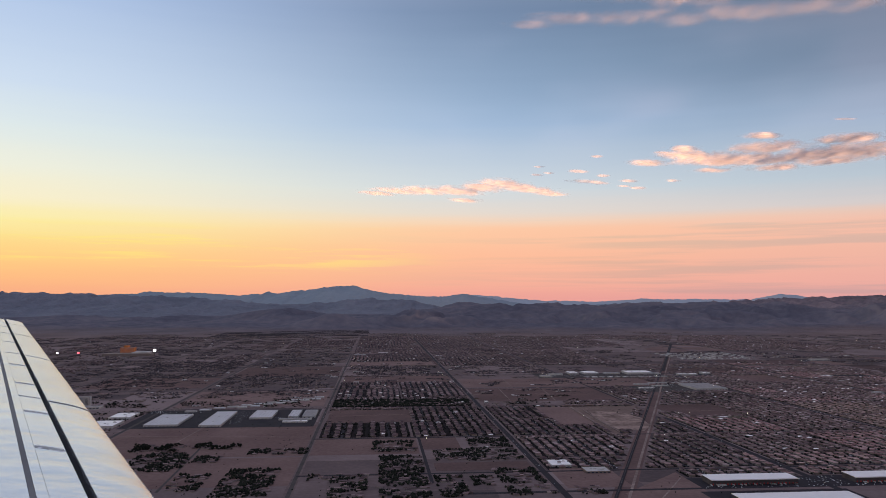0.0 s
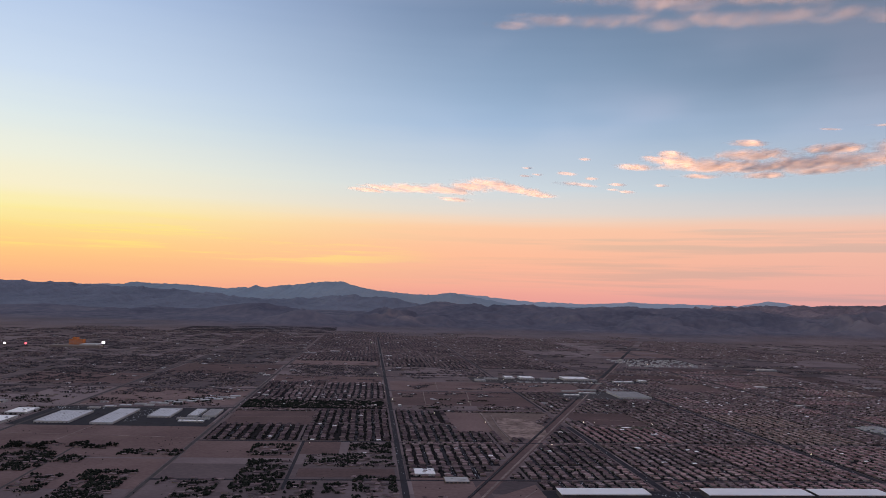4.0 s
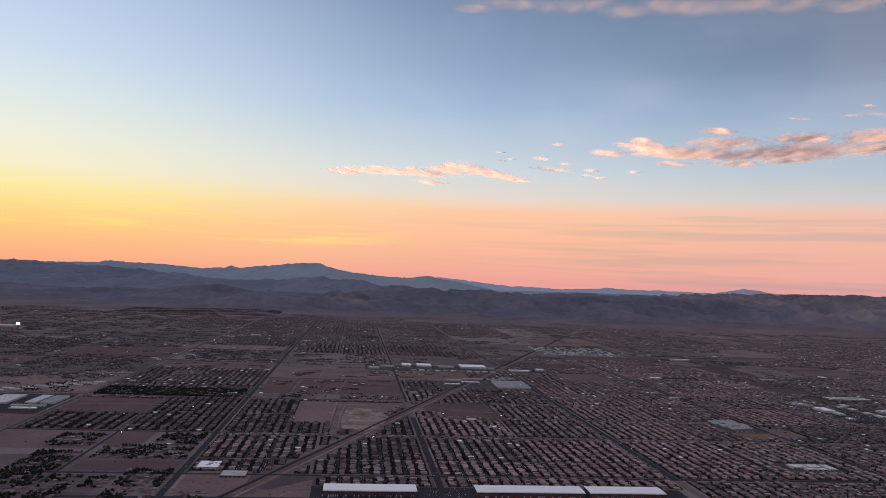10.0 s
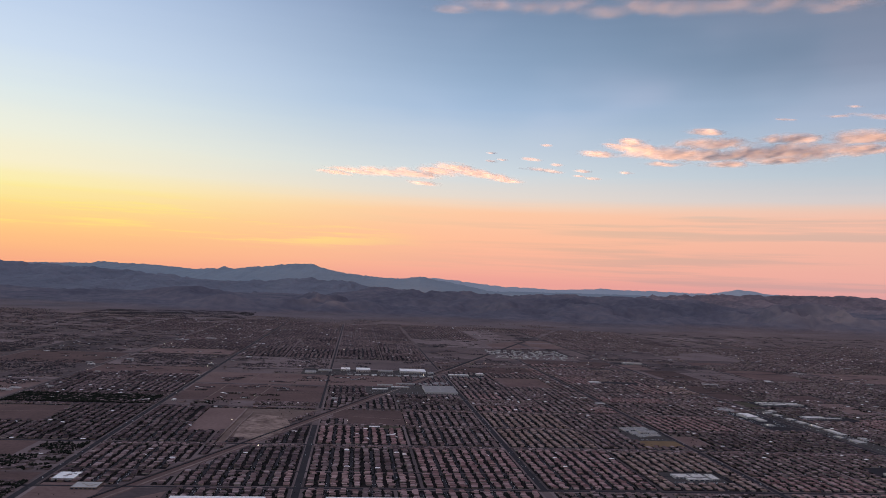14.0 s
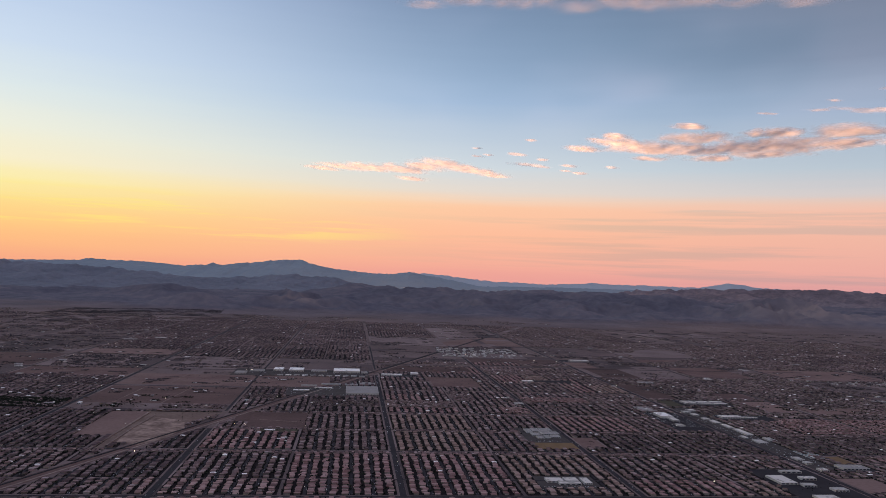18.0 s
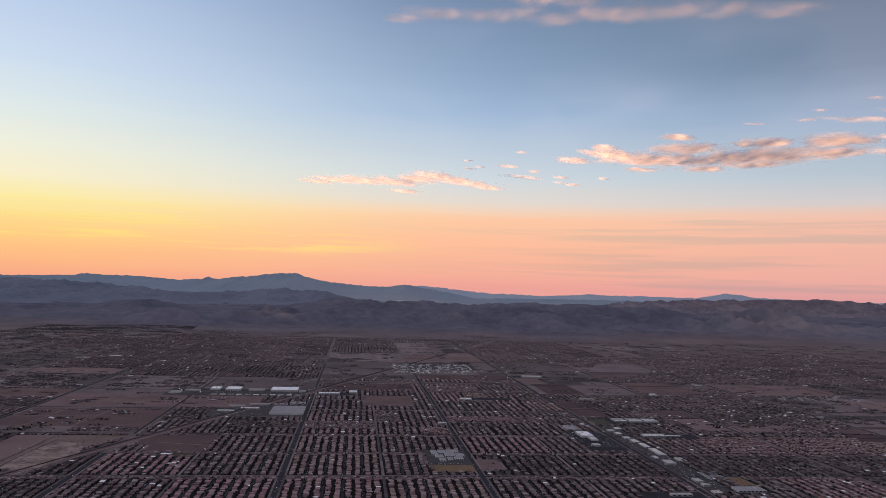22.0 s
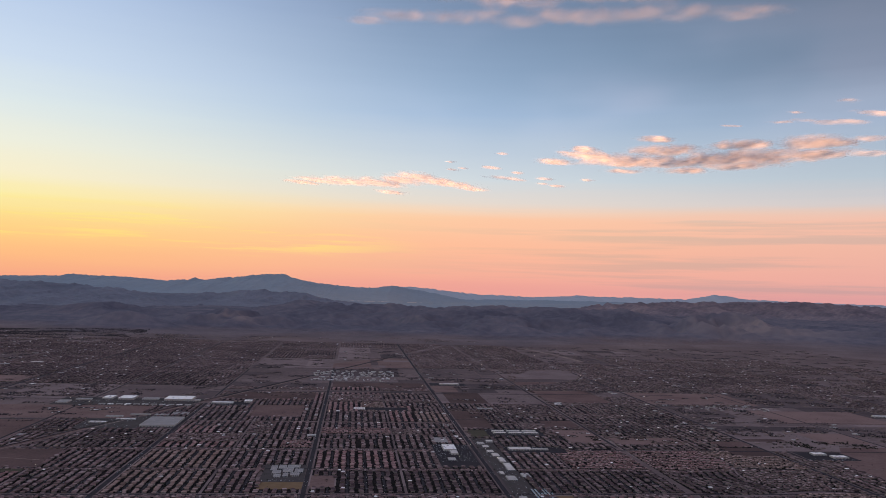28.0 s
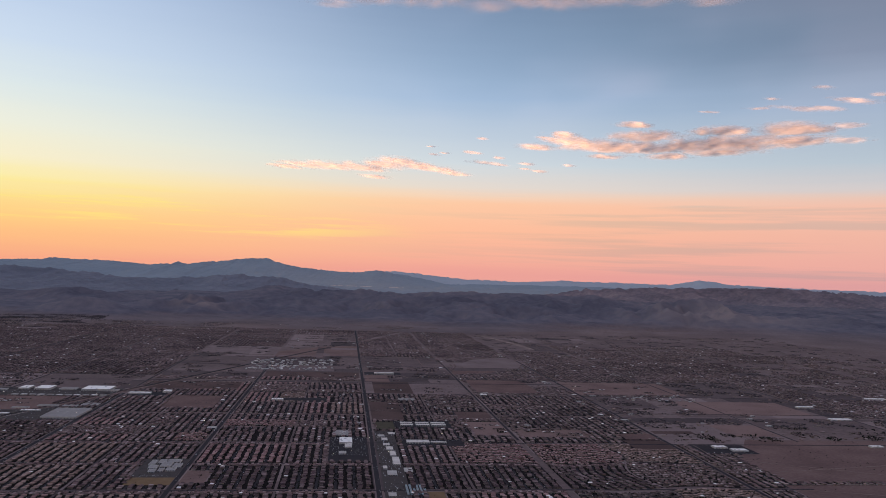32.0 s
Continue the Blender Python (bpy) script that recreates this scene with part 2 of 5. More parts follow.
RIBROOF = material("ribbed_pale_roof", [(0.3, (0.52, 0.50, 0.50)), (0.7, (0.66, 0.64, 0.63))], 0.3, 0.8, 0, 5, 1.5)
CREAMROOF = material("cream_roof_membrane", [(0.3, (0.55, 0.5, 0.46)), (0.7, (0.74, 0.68, 0.63))], 0.25, 0.7, 0, 5, 1.5)
GREYROOF = material("grey_roof_membrane", [(0.3, (0.26, 0.24, 0.235)), (0.7, (0.36, 0.335, 0.32))], 0.25, 0.8, 0, 5, 1.5)
CONCRETE = material("concrete_panel", [(0.3, (0.40, 0.37, 0.35)), (0.7, (0.55, 0.52, 0.49))], 0.3, 0.85, 0, 5, 2.0)
# shade under the shed roofs is put into this dark wall tone
DARKWALL = material("shade_dark_wall", [(0.3, (0.072, 0.06, 0.06)), (0.7, (0.108, 0.093, 0.09))], 0.5, 0.85)
REDDOCK = material("red_dock_paint", [(0.3, (0.28, 0.03, 0.035)), (0.7, (0.42, 0.05, 0.05))], 0.8, 0.7)
GRASS = material("dry_turf", [(0.3, (0.1599, 0.1027, 0.057)), (0.7, (0.2398, 0.158, 0.095))], 0.3, 0.95, 0, 4, 2.0)
TURF = material("green_turf", [(0.3, (0.068, 0.06, 0.043)), (0.7, (0.105, 0.09, 0.065))], 0.3, 0.95, 0, 4, 2.0)
ORANGE = material("orange_stucco", [(0.3, (0.55, 0.17, 0.05)), (0.7, (0.72, 0.25, 0.09))], 0.4, 0.85)
GLASSDARK = material("dark_window_glass", [(0.3, (0.03, 0.035, 0.045)), (0.7, (0.05, 0.055, 0.07))], 1.0, 0.2, spec=0.6)


def lamp_material(name, col, power):
    m = bpy.data.materials.new(name)
    m.use_nodes = True
    b = m.node_tree.nodes["Principled BSDF"]
    b.inputs["Base Color"].default_value = (*col, 1)
    b.inputs["Emission Color"].default_value = (*col, 1)
    b.inputs["Emission Strength"].default_value = power
    return m


LAMP = lamp_material("lit_lamp", (1.0, 0.86, 0.6), 6.0)
SIGN = lamp_material("lit_sign", (1.0, 0.95, 1.0), 2.5)
REDLAMP = lamp_material("red_sign_light", (1.0, 0.12, 0.15), 3.0)


def terrain_material(name, stops, scale, fine, bump=0.6, rough=0.95):
    return material(name, stops, scale, rough, bump, 9, fine)


# distance haze is mixed into these rock colours as blue-grey
FOOTHILL = terrain_material("hazed_foothill_rock", [(0.32, (0.108, 0.101, 0.124)), (0.5, (0.172, 0.152, 0.176)), (0.66, (0.278, 0.230, 0.243))], 0.009, 0.07, 0.35)
MIDRANGE = terrain_material("hazed_range_rock", [(0.3, (0.1407, 0.1537, 0.1895)), (0.7, (0.222, 0.229, 0.2664))], 0.006, 0.04)
FARRANGE = terrain_material("hazed_far_range_rock", [(0.3, (0.2313, 0.2756, 0.3148)), (0.7, (0.2776, 0.3239, 0.3632))], 0.004, 0.03, 0.3)
BLUERANGE = terrain_material("hazed_distant_range_rock", [(0.3, (0.38, 0.415, 0.455)), (0.7, (0.42, 0.455, 0.495))], 0.004, 0.03, 0.2)

# ---- plan of the street grid: u runs along the cross streets, v away from the flight line ----
CA, SA = math.cos(radians(5)), math.sin(radians(5))


def at(u, v, z=0.0):
    return Vector((u * CA - v * SA, u * SA + v * CA, z))


def place(u, v, z=0.0, turn=0.0):
    return Matrix.Translation(at(u, v, z)) @ Matrix.Rotation(radians(5 + turn), 4, "Z")


def mesh_of(name, verts, faces, mats, index=None):
    me = bpy.data.meshes.new(name)
    me.from_pydata([tuple(v) for v in verts] if not isinstance(verts, np.ndarray) else verts.tolist(), [], faces)
    for m in mats if isinstance(mats, (list, tuple)) else [mats]:
        me.materials.append(m)
    if index is not None:
        me.polygons.foreach_set("material_index", np.asarray(index, dtype=np.int32))
    me.update()
    return me


def part(name, bm, mat, parent, label=""):
    """Links a bmesh as one mesh object under a thing or under a part."""
    me = bpy.data.meshes.new(name)
    bm.to_mesh(me)
    bm.free()
    me.materials.append(mat)
    ob = new(name, me)
    ob.parent = parent
    if label:
        ob["label"] = label
    return ob


def thing(name, label, category, m, group="", kind=""):
    ob = new(name)
    ob.empty_display_size = 0.2
    ob.matrix_world = m
    return tagged(ob, label, category, group, kind)


def box(x0, x1, y0, y1, z0, z1, bm=None, bevel=0.0):
    bm = bm or bmesh.new()
    r = bmesh.ops.create_cube(bm, size=1)
    vs = r["verts"]
    bmesh.ops.scale(bm, vec=(x1 - x0, y1 - y0, z1 - z0), verts=vs)
    bmesh.ops.translate(bm, vec=((x0 + x1) / 2, (y0 + y1) / 2, (z0 + z1) / 2), verts=vs)
    if bevel:
        es = list({e for v in vs for e in v.link_edges})
        bmesh.ops.bevel(bm, geom=es, offset=bevel, segments=1, affect="EDGES")
    return bm


# ---- noise on arrays ----
def lattice(ix, iy, seed):
    h = (ix.astype(np.int64) * 374761393 + iy.astype(np.int64) * 668265263 + seed * 982451653) & 0x7FFFFFFF
    h = ((h ^ (h >> 13)) * 1274126177) & 0x7FFFFFFF
    return ((h ^ (h >> 16)) & 0xFFFF) / 65535.0


def value_noise(x, y, seed=0):
    ix, iy = np.floor(x), np.floor(y)
    fx, fy = x - ix, y - iy
    fx, fy = fx * fx * (3 - 2 * fx), fy * fy * (3 - 2 * fy)
    a, b = lattice(ix, iy, seed), lattice(ix + 1, iy, seed)
    c, d = lattice(ix, iy + 1, seed), lattice(ix + 1, iy + 1, seed)
    return (a * (1 - fx) + b * fx) * (1 - fy) + (c * (1 - fx) + d * fx) * fy


def fbm(x, y, octaves=5, seed=0, ridged=False):
    total, amp, norm = 0.0, 1.0, 0.0
    for o in range(octaves):
        n = value_noise(x * 2 ** o + 17.3 * o, y * 2 ** o - 9.1 * o, seed + o)
        if ridged:
            n = 1 - np.abs(2 * n - 1)
        total, norm, amp = total + amp * n, norm + amp, amp * 0.5
    return total / norm


def bump_at(x, y, cx, cy, rx, ry):
    return np.exp(-(((x - cx) / rx) ** 2 + ((y - cy) / ry) ** 2))


def ground_height(x, y):
    """The valley floor is level; beyond it the foothills rise."""
    wx = x + 70 * (fbm(x / 210, y / 210, 3, 61) - 0.5)
    wy = y + 70 * (fbm(x / 210, y / 210, 3, 67) - 0.5)
    ridge = np.clip((fbm(wx / 150, wy / 150, 6, 3, True) - 0.38) / 0.42, 0, 1.05)
    rough = np.clip((fbm(wx / 60, wy / 60, 5, 11, True) - 0.38) / 0.42, 0, 1.05)
    up = np.clip((y - 940) / 460, 0, 1) ** 1.4
    h = 3.5 * up + 32 * np.exp(-((y - 1440) / 170) ** 2) * np.clip((x + 130) / 160, 0, 1) * np.clip((900 - x) / 260, 0.12, 1) * (0.66 + 0.36 * ridge)
    h = h + 11 * np.exp(-((y - 1260) / 90) ** 2) * np.clip((x - 90) / 160, 0, 1) * np.clip((800 - x) / 200, 0, 1) * ridge * rough
    h = h + 27 * bump_at(x, y, -38, 1213, 85, 50) * (0.3 + 0.75 * rough)
    h = h + 27 * bump_at(x, y, -158, 1095, 62, 42) * (0.55 + 0.45 * ridge)
    h = h + 22 * bump_at(x, y, -260, 1330, 130, 80) * (0.35 + 0.7 * ridge)
    h = h + 23 * bump_at(x, y, 754, 1240, 62, 60) * (0.5 + 0.5 * rough) + 9 * bump_at(x, y, 830, 1215, 130, 60) * (0.3 + 0.7 * rough)
    h = h + 9 * bump_at(x, y, 690, 1190, 50, 45) * (0.4 + 0.6 * rough) + 10 * bump_at(x, y, 960, 1180, 150, 80) * ridge
    h = h + 12 * bump_at(x, y, -560, 1500, 300, 120) * ridge
    near = np.clip((y - 1010) / 200, 0, 1)
    h = h + 7 * near * (rough - 0.5) * np.clip((x + 300) / 300, 0.75, 1)
    h = h + 5 * near * np.clip((x + 200) / 200, 0.3, 1) * (fbm(wx / 26, wy / 26, 4, 23, True) - 0.6)
    far = np.clip((y - 1500) / 900, 0, 1)
    return h + 4 * far * fbm(x / 320, y / 320, 4, 5, True) + 10 * np.clip((x - 520) / 500, 0, 1) * np.clip((y - 640) / 600, 0, 1)


def height_grid(name, xs, ys, fn, mat, kind="structure", label="", smooth_shade=True):
    X, Y = np.meshgrid(xs, ys)
    Z = fn(X, Y)
    verts = np.stack([X.ravel(), Y.ravel(), Z.ravel()], 1)
    nx, ny = len(xs), len(ys)
    i = np.arange(nx - 1)[None, :] + nx * np.arange(ny - 1)[:, None]
    i = i.ravel()
    faces = np.stack([i, i + 1, i + nx + 1, i + nx], 1).tolist()
    me = mesh_of(name, verts, faces, mat)
    if smooth_shade:
        me.polygons.foreach_set("use_smooth", np.ones(len(faces), dtype=bool))
    return tagged(new(name, me), label, kind=kind)


gx = np.concatenate([np.linspace(-4200, -1500, 28)[:-1], np.arange(-1500, -420, 12), np.arange(-420, 1200, 5), np.arange(1200, 1901, 12), np.linspace(1900, 4600, 28)[1:]])
gy = np.concatenate([np.linspace(-4200, 0, 22)[:-1], np.linspace(0, 860, 30)[:-1], np.arange(860, 1600, 5), np.linspace(1600, 2600, 50)[:-1], np.linspace(2600, 4980, 30)])


def ground_fn(X, Y):
    return np.where(Y < 600, 0.0, ground_height(X, Y))


# the valley's ground: soil that gives way to haze-tinted rock by a share stored on the sheet
GROUND = material("valley_ground", [(0.3, (0.1072, 0.07846, 0.07728)), (0.5, (0.1686, 0.1223, 0.1175)), (0.7, (0.2501, 0.1873, 0.1771))], 0.012, 0.95, 0, 8, 0.35)
tn, tl = GROUND.node_tree.nodes, GROUND.node_tree.links
rock_noise = [tn.new("ShaderNodeTexNoise"), tn.new("ShaderNodeTexNoise")]
rock_geo = tn.new("ShaderNodeNewGeometry")
for node, s, d in zip(rock_noise, (0.009, 0.07), (9.0, 6.0)):
    node.inputs["Scale"].default_value, node.inputs["Detail"].default_value = s, d
    tl.new(rock_geo.outputs["Position"], node.inputs["Vector"])
rock_mix, hazed_rock_ramp, share, blend, rock_bump = tn.new("ShaderNodeMix"), tn.new("ShaderNodeValToRGB"), tn.new("ShaderNodeAttribute"), tn.new("ShaderNodeMix"), tn.new("ShaderNodeBump")
rock_mix.inputs[0].default_value = 0.42
tl.new(rock_noise[0].outputs[0], rock_mix.inputs[2])
tl.new(rock_noise[1].outputs[0], rock_mix.inputs[3])
# the rock's blue-grey includes the haze of distance
fill_ramp(hazed_rock_ramp.color_ramp, [(0.36, (0.094, 0.094, 0.121, 1)), (0.5, (0.134, 0.127, 0.154, 1)), (0.65, (0.188, 0.168, 0.187, 1))])
tl.new(rock_mix.outputs[0], hazed_rock_ramp.inputs[0])
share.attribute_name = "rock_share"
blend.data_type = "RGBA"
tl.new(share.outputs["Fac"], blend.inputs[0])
soil_ramp = next(n for n in tn if n.type == "VALTORGB" and n != hazed_rock_ramp)
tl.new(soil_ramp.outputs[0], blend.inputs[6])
tl.new(hazed_rock_ramp.outputs[0], blend.inputs[7])
pale_share, pale_mix = tn.new("ShaderNodeAttribute"), tn.new("ShaderNodeMix")
pale_share.attribute_name, pale_mix.data_type = "pale_share", "RGBA"
tl.new(pale_share.outputs["Fac"], pale_mix.inputs[0])
tl.new(blend.outputs[2], pale_mix.inputs[6])
pale_mix.inputs[7].default_value = (0.29, 0.232, 0.222, 1)
tl.new(pale_mix.outputs[2], tn["Principled BSDF"].inputs["Base Color"])
rock_bump.inputs["Strength"].default_value, rock_bump.inputs["Distance"].default_value = 0.14, 45.0
lower = tn.new("ShaderNodeMath")
lower.operation = "MULTIPLY"
tl.new(rock_mix.outputs[0], lower.inputs[0])
tl.new(share.outputs["Fac"], lower.inputs[1])
tl.new(lower.outputs[0], rock_bump.inputs["Height"])
tl.new(rock_bump.outputs[0], tn["Principled BSDF"].inputs["Normal"])
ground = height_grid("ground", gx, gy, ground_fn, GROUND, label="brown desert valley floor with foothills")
spot = np.empty(len(ground.data.vertices) * 3, dtype=np.float32)
ground.data.vertices.foreach_get("co", spot)
spot = spot.reshape(-1, 3).astype(float)
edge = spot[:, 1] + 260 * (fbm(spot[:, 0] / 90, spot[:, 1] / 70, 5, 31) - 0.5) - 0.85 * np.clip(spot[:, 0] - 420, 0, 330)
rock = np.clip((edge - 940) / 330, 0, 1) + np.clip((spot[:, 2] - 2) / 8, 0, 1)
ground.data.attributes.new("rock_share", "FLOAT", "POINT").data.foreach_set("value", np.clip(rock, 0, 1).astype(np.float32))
pale = 0.95 * bump_at(spot[:, 0], spot[:, 1], -24, 1184, 34, 14) * np.clip((fbm(spot[:, 0] / 18, spot[:, 1] / 14, 4, 91) - 0.42) / 0.12, 0, 1)
pale += 0.5 * bump_at(spot[:, 0], spot[:, 1], 800, 1190, 110, 60)
pale += 0.4 * bump_at(spot[:, 0], spot[:, 1], 765, 1190, 130, 60) * np.clip((fbm(spot[:, 0] / 26, spot[:, 1] / 22, 5, 95, True) - 0.6) / 0.15, 0, 1)
ground.data.attributes.new("pale_share", "FLOAT", "POINT").data.foreach_set("value", np.clip(pale, 0, 1).astype(np.float32))
# the distant floor takes the haze-tinted colour of the far range
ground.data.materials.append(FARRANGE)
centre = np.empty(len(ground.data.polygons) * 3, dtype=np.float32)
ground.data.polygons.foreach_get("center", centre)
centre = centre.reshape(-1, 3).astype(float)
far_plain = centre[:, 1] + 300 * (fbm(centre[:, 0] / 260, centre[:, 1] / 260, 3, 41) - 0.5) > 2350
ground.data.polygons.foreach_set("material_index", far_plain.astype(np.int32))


def mountain_range(name, label, crest, y0, front, behind, mat, seed, step=14, jag=6.0, wave=90, ribbed=0.75, run=2.2):
    """A range whose crest runs through a few named heights, with ribs and gullies."""
    cx = np.array([c[0] for c in crest], float)
    cz = np.array([c[1] for c in crest], float)
    xs = np.arange(cx[0], cx[-1] + step, step)
    s = np.concatenate([np.linspace(-1, 0, 40), np.linspace(0.08, 1, 10)])

    def fn(X, S):
        t = np.interp(X, cx, cz) + (fbm(X / wave, X * 0 + 3.3, 5, seed, True) - 0.55) * jag + (fbm(X / 28, X * 0 + 8.1, 4, seed + 3, True) - 0.5) * jag * 1.1
        fall = np.where(S < 0, (1 + S) ** 0.85, (1 - S))
        ribs = fbm(X / (wave * 0.8), S * run + 0.1 * X / wave, 5, seed + 7, True)
        away = np.clip(np.abs(S) * 5, 0, 1)
        return t * fall * (1 - away * ribbed * (1 - ribs)) - 2

    X, S = np.meshgrid(xs, s)
    Z = fn(X, S)
    Y = y0 + np.where(S < 0, S * front, S * behind) + (fbm(X / 300, X * 0, 3, seed + 2) - 0.5) * front * 0.5
    verts = np.stack([X.ravel(), np.minimum(Y, 4985).ravel(), Z.ravel()], 1)
    nx = len(xs)
    i = (np.arange(nx - 1)[None, :] + nx * np.arange(len(s) - 1)[:, None]).ravel()
    me = mesh_of(name, verts, np.stack([i, i + 1, i + nx + 1, i + nx], 1).tolist(), mat)
    me.polygons.foreach_set("use_smooth", np.ones(len(me.polygons), dtype=bool))
    return tagged(new(name, me), label, "mountain")


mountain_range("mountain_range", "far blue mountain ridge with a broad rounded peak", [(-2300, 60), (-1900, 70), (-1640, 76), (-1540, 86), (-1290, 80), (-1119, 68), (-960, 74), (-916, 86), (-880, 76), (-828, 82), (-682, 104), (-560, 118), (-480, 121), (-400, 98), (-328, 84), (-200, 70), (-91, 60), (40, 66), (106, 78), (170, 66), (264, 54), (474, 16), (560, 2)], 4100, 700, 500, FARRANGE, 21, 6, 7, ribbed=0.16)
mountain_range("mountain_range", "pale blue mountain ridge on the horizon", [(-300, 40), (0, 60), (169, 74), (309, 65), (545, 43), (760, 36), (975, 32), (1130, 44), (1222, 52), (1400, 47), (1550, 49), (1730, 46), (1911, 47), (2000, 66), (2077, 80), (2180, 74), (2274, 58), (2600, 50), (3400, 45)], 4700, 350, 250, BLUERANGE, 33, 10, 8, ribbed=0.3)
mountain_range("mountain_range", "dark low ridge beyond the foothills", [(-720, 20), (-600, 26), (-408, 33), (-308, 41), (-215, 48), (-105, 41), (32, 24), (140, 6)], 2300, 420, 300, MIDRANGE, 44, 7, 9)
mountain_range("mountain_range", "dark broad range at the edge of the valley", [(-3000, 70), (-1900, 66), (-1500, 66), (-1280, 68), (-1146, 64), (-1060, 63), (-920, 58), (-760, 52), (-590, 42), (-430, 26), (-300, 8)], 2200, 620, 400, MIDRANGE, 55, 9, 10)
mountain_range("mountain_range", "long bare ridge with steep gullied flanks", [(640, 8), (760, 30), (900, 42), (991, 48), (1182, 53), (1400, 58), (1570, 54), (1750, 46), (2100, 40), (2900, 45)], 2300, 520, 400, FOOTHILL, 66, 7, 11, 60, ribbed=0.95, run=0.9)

# ---- roads, railway and open lots ----
NS = [-482, -416, -350, -284, -218, -152, -86, -20, 44, 110, 176, 243, 312, 378, 447, 513, 580, 646, 712, 778, 844]
EW = [200, 252, 323, 388, 455, 520, 586, 652, 720, 790, 860, 930]


def rail_u(v):
    return 56.3 + 0.4182 * (v - 172.8)


def strip(name, pts, width, mat, label, z=0.03, kind="structure", thick=0.05):
    """A low slab that follows a line on the plan, with a kerb's height."""
    bm = bmesh.new()
    rows = []
    for i, (u, v) in enumerate(pts):
        a, b = pts[max(i - 1, 0)], pts[min(i + 1, len(pts) - 1)]
        d = Vector((b[0] - a[0], b[1] - a[1])).normalized()
        n = Vector((-d.y, d.x)) * width / 2
        rows.append([bm.verts.new(at(u + n.x * s, v + n.y * s, zz)) for s, zz in ((1, z - thick), (1, z), (-1, z), (-1, z - thick))])
    for r, q in zip(rows, rows[1:]):
        for k in range(3):
            bm.faces.new((r[k], r[k + 1], q[k + 1], q[k]))
    bmesh.ops.recalc_face_normals(bm, faces=bm.faces)
    me = bpy.data.meshes.new(name)
    bm.to_mesh(me)
    bm.free()
    me.materials.append(mat)
    return tagged(new(name, me), label, kind=kind)


def line(a, b, n=2):
    return [(a[0] + (b[0] - a[0]) * i / (n - 1), a[1] + (b[1] - a[1]) * i / (n - 1)) for i in range(n)]


ROADS = [((-86, 150), (-86, 640), 1.2), ((-20, 120), (-20, 640), 1.0), ((44, 120), (44, 900), 1.7), ((110, 165), (110, 286), 1.9),
         ((110, 322), (110, 900), 1.1), ((176, 200), (176, 445), 1.8), ((176, 470), (176, 620), 1.1), ((243, 120), (243, 640), 1.6), ((312, 120), (312, 940), 1.8),
         ((378, 330), (378, 640), 1.1), ((447, 120), (447, 640), 1.5), ((513, 330), (513, 600), 1.0), ((-152, 200), (-152, 640), 1.1),
         ((-218, 300), (-218, 800), 1.1), ((580, 300), (580, 640), 1.0), ((14, 190), (14, 252), 0.9), ((-51, 186), (-53, 244), 0.7)]
for a, b, w in ROADS:
    strip("road", line(a, b), w, TRACKBED if a[0] < 0 else ASPHALT, "straight dark asphalt street between the blocks", 0.035)
for v, a, b, w in [(200, -20, 470, 1.2), (252, -20, 470, 1.1), (323, -86, 100, 1.1), (323, 122, 700, 1.2), (388, -152, 140, 1.0), (398, 180, 640, 1.1),
                   (455, -152, 640, 1.2), (520, -218, 640, 1.0), (586, -218, 640, 1.1), (652, -218, 240, 1.0), (216.8, 79, 243, 0.8), (288, 120, 312, 0.8), (258, 430, 470, 0.9), (179, 20, 240, 1.5)]:
    strip("road", line((a, v), (b, v)), w, ASPHALT, "dark asphalt cross street between the blocks", 0.05)
strip("dirt_road", line((470, 258), (760, 258)), 0.8, SAND, "pale graded dirt road between bare fields", 0.05)
# freeway slanting over the valley floor on the lit side
strip("road", [(-40, 640), (-86, 540), (-150, 420), (-175, 360)], 1.6, ASPHALT, "slanting asphalt highway across open desert", 0.04)
strip("road", [(-20, 640), (-120, 900), (-260, 1180)], 2.2, ASPHALT, "far asphalt highway across open desert", 0.04)
strip("road", [(170, 500), (330, 497), (480, 505)], 1.3, ASPHALT, "wide dark freeway across the valley", 0.06)

strip("railway_corridor", line((rail_u(100), 100), (rail_u(780), 780)), 5.0, LOT, "pale graded strip along the railway", 0.02)
strip("trackbed", line((rail_u(100) - 1.5, 100), (rail_u(780) - 1.5, 780)), 0.8, ASPHALT, "raised ballast bed of the railway", 0.16, thick=0.2)
strip("service_road", line((rail_u(100) + 1.6, 100), (rail_u(640) + 1.6, 640)), 0.7, SAND, "narrow pale service road beside the railway", 0.045)
strip("track_embankment", line((rail_u(470) - 0.6, 470), (rail_u(760) - 1.2, 760)), 2.4, ASPHALT, "dark railway yard beside the line", 0.07)
track = thing("railway_track", "pair of worn steel rails on a ballast bed", "railway", place(rail_u(100), 100, 0.16, -math.degrees(math.atan(0.4182))))
for off in (-1.5 * math.cos(math.atan(0.4182)) - 0.06, -1.5 * math.cos(math.atan(0.4182)) + 0.06):
    part("rail", box(off - 0.012, off + 0.012, 0, 730, 0, 0.02), STEEL, track)

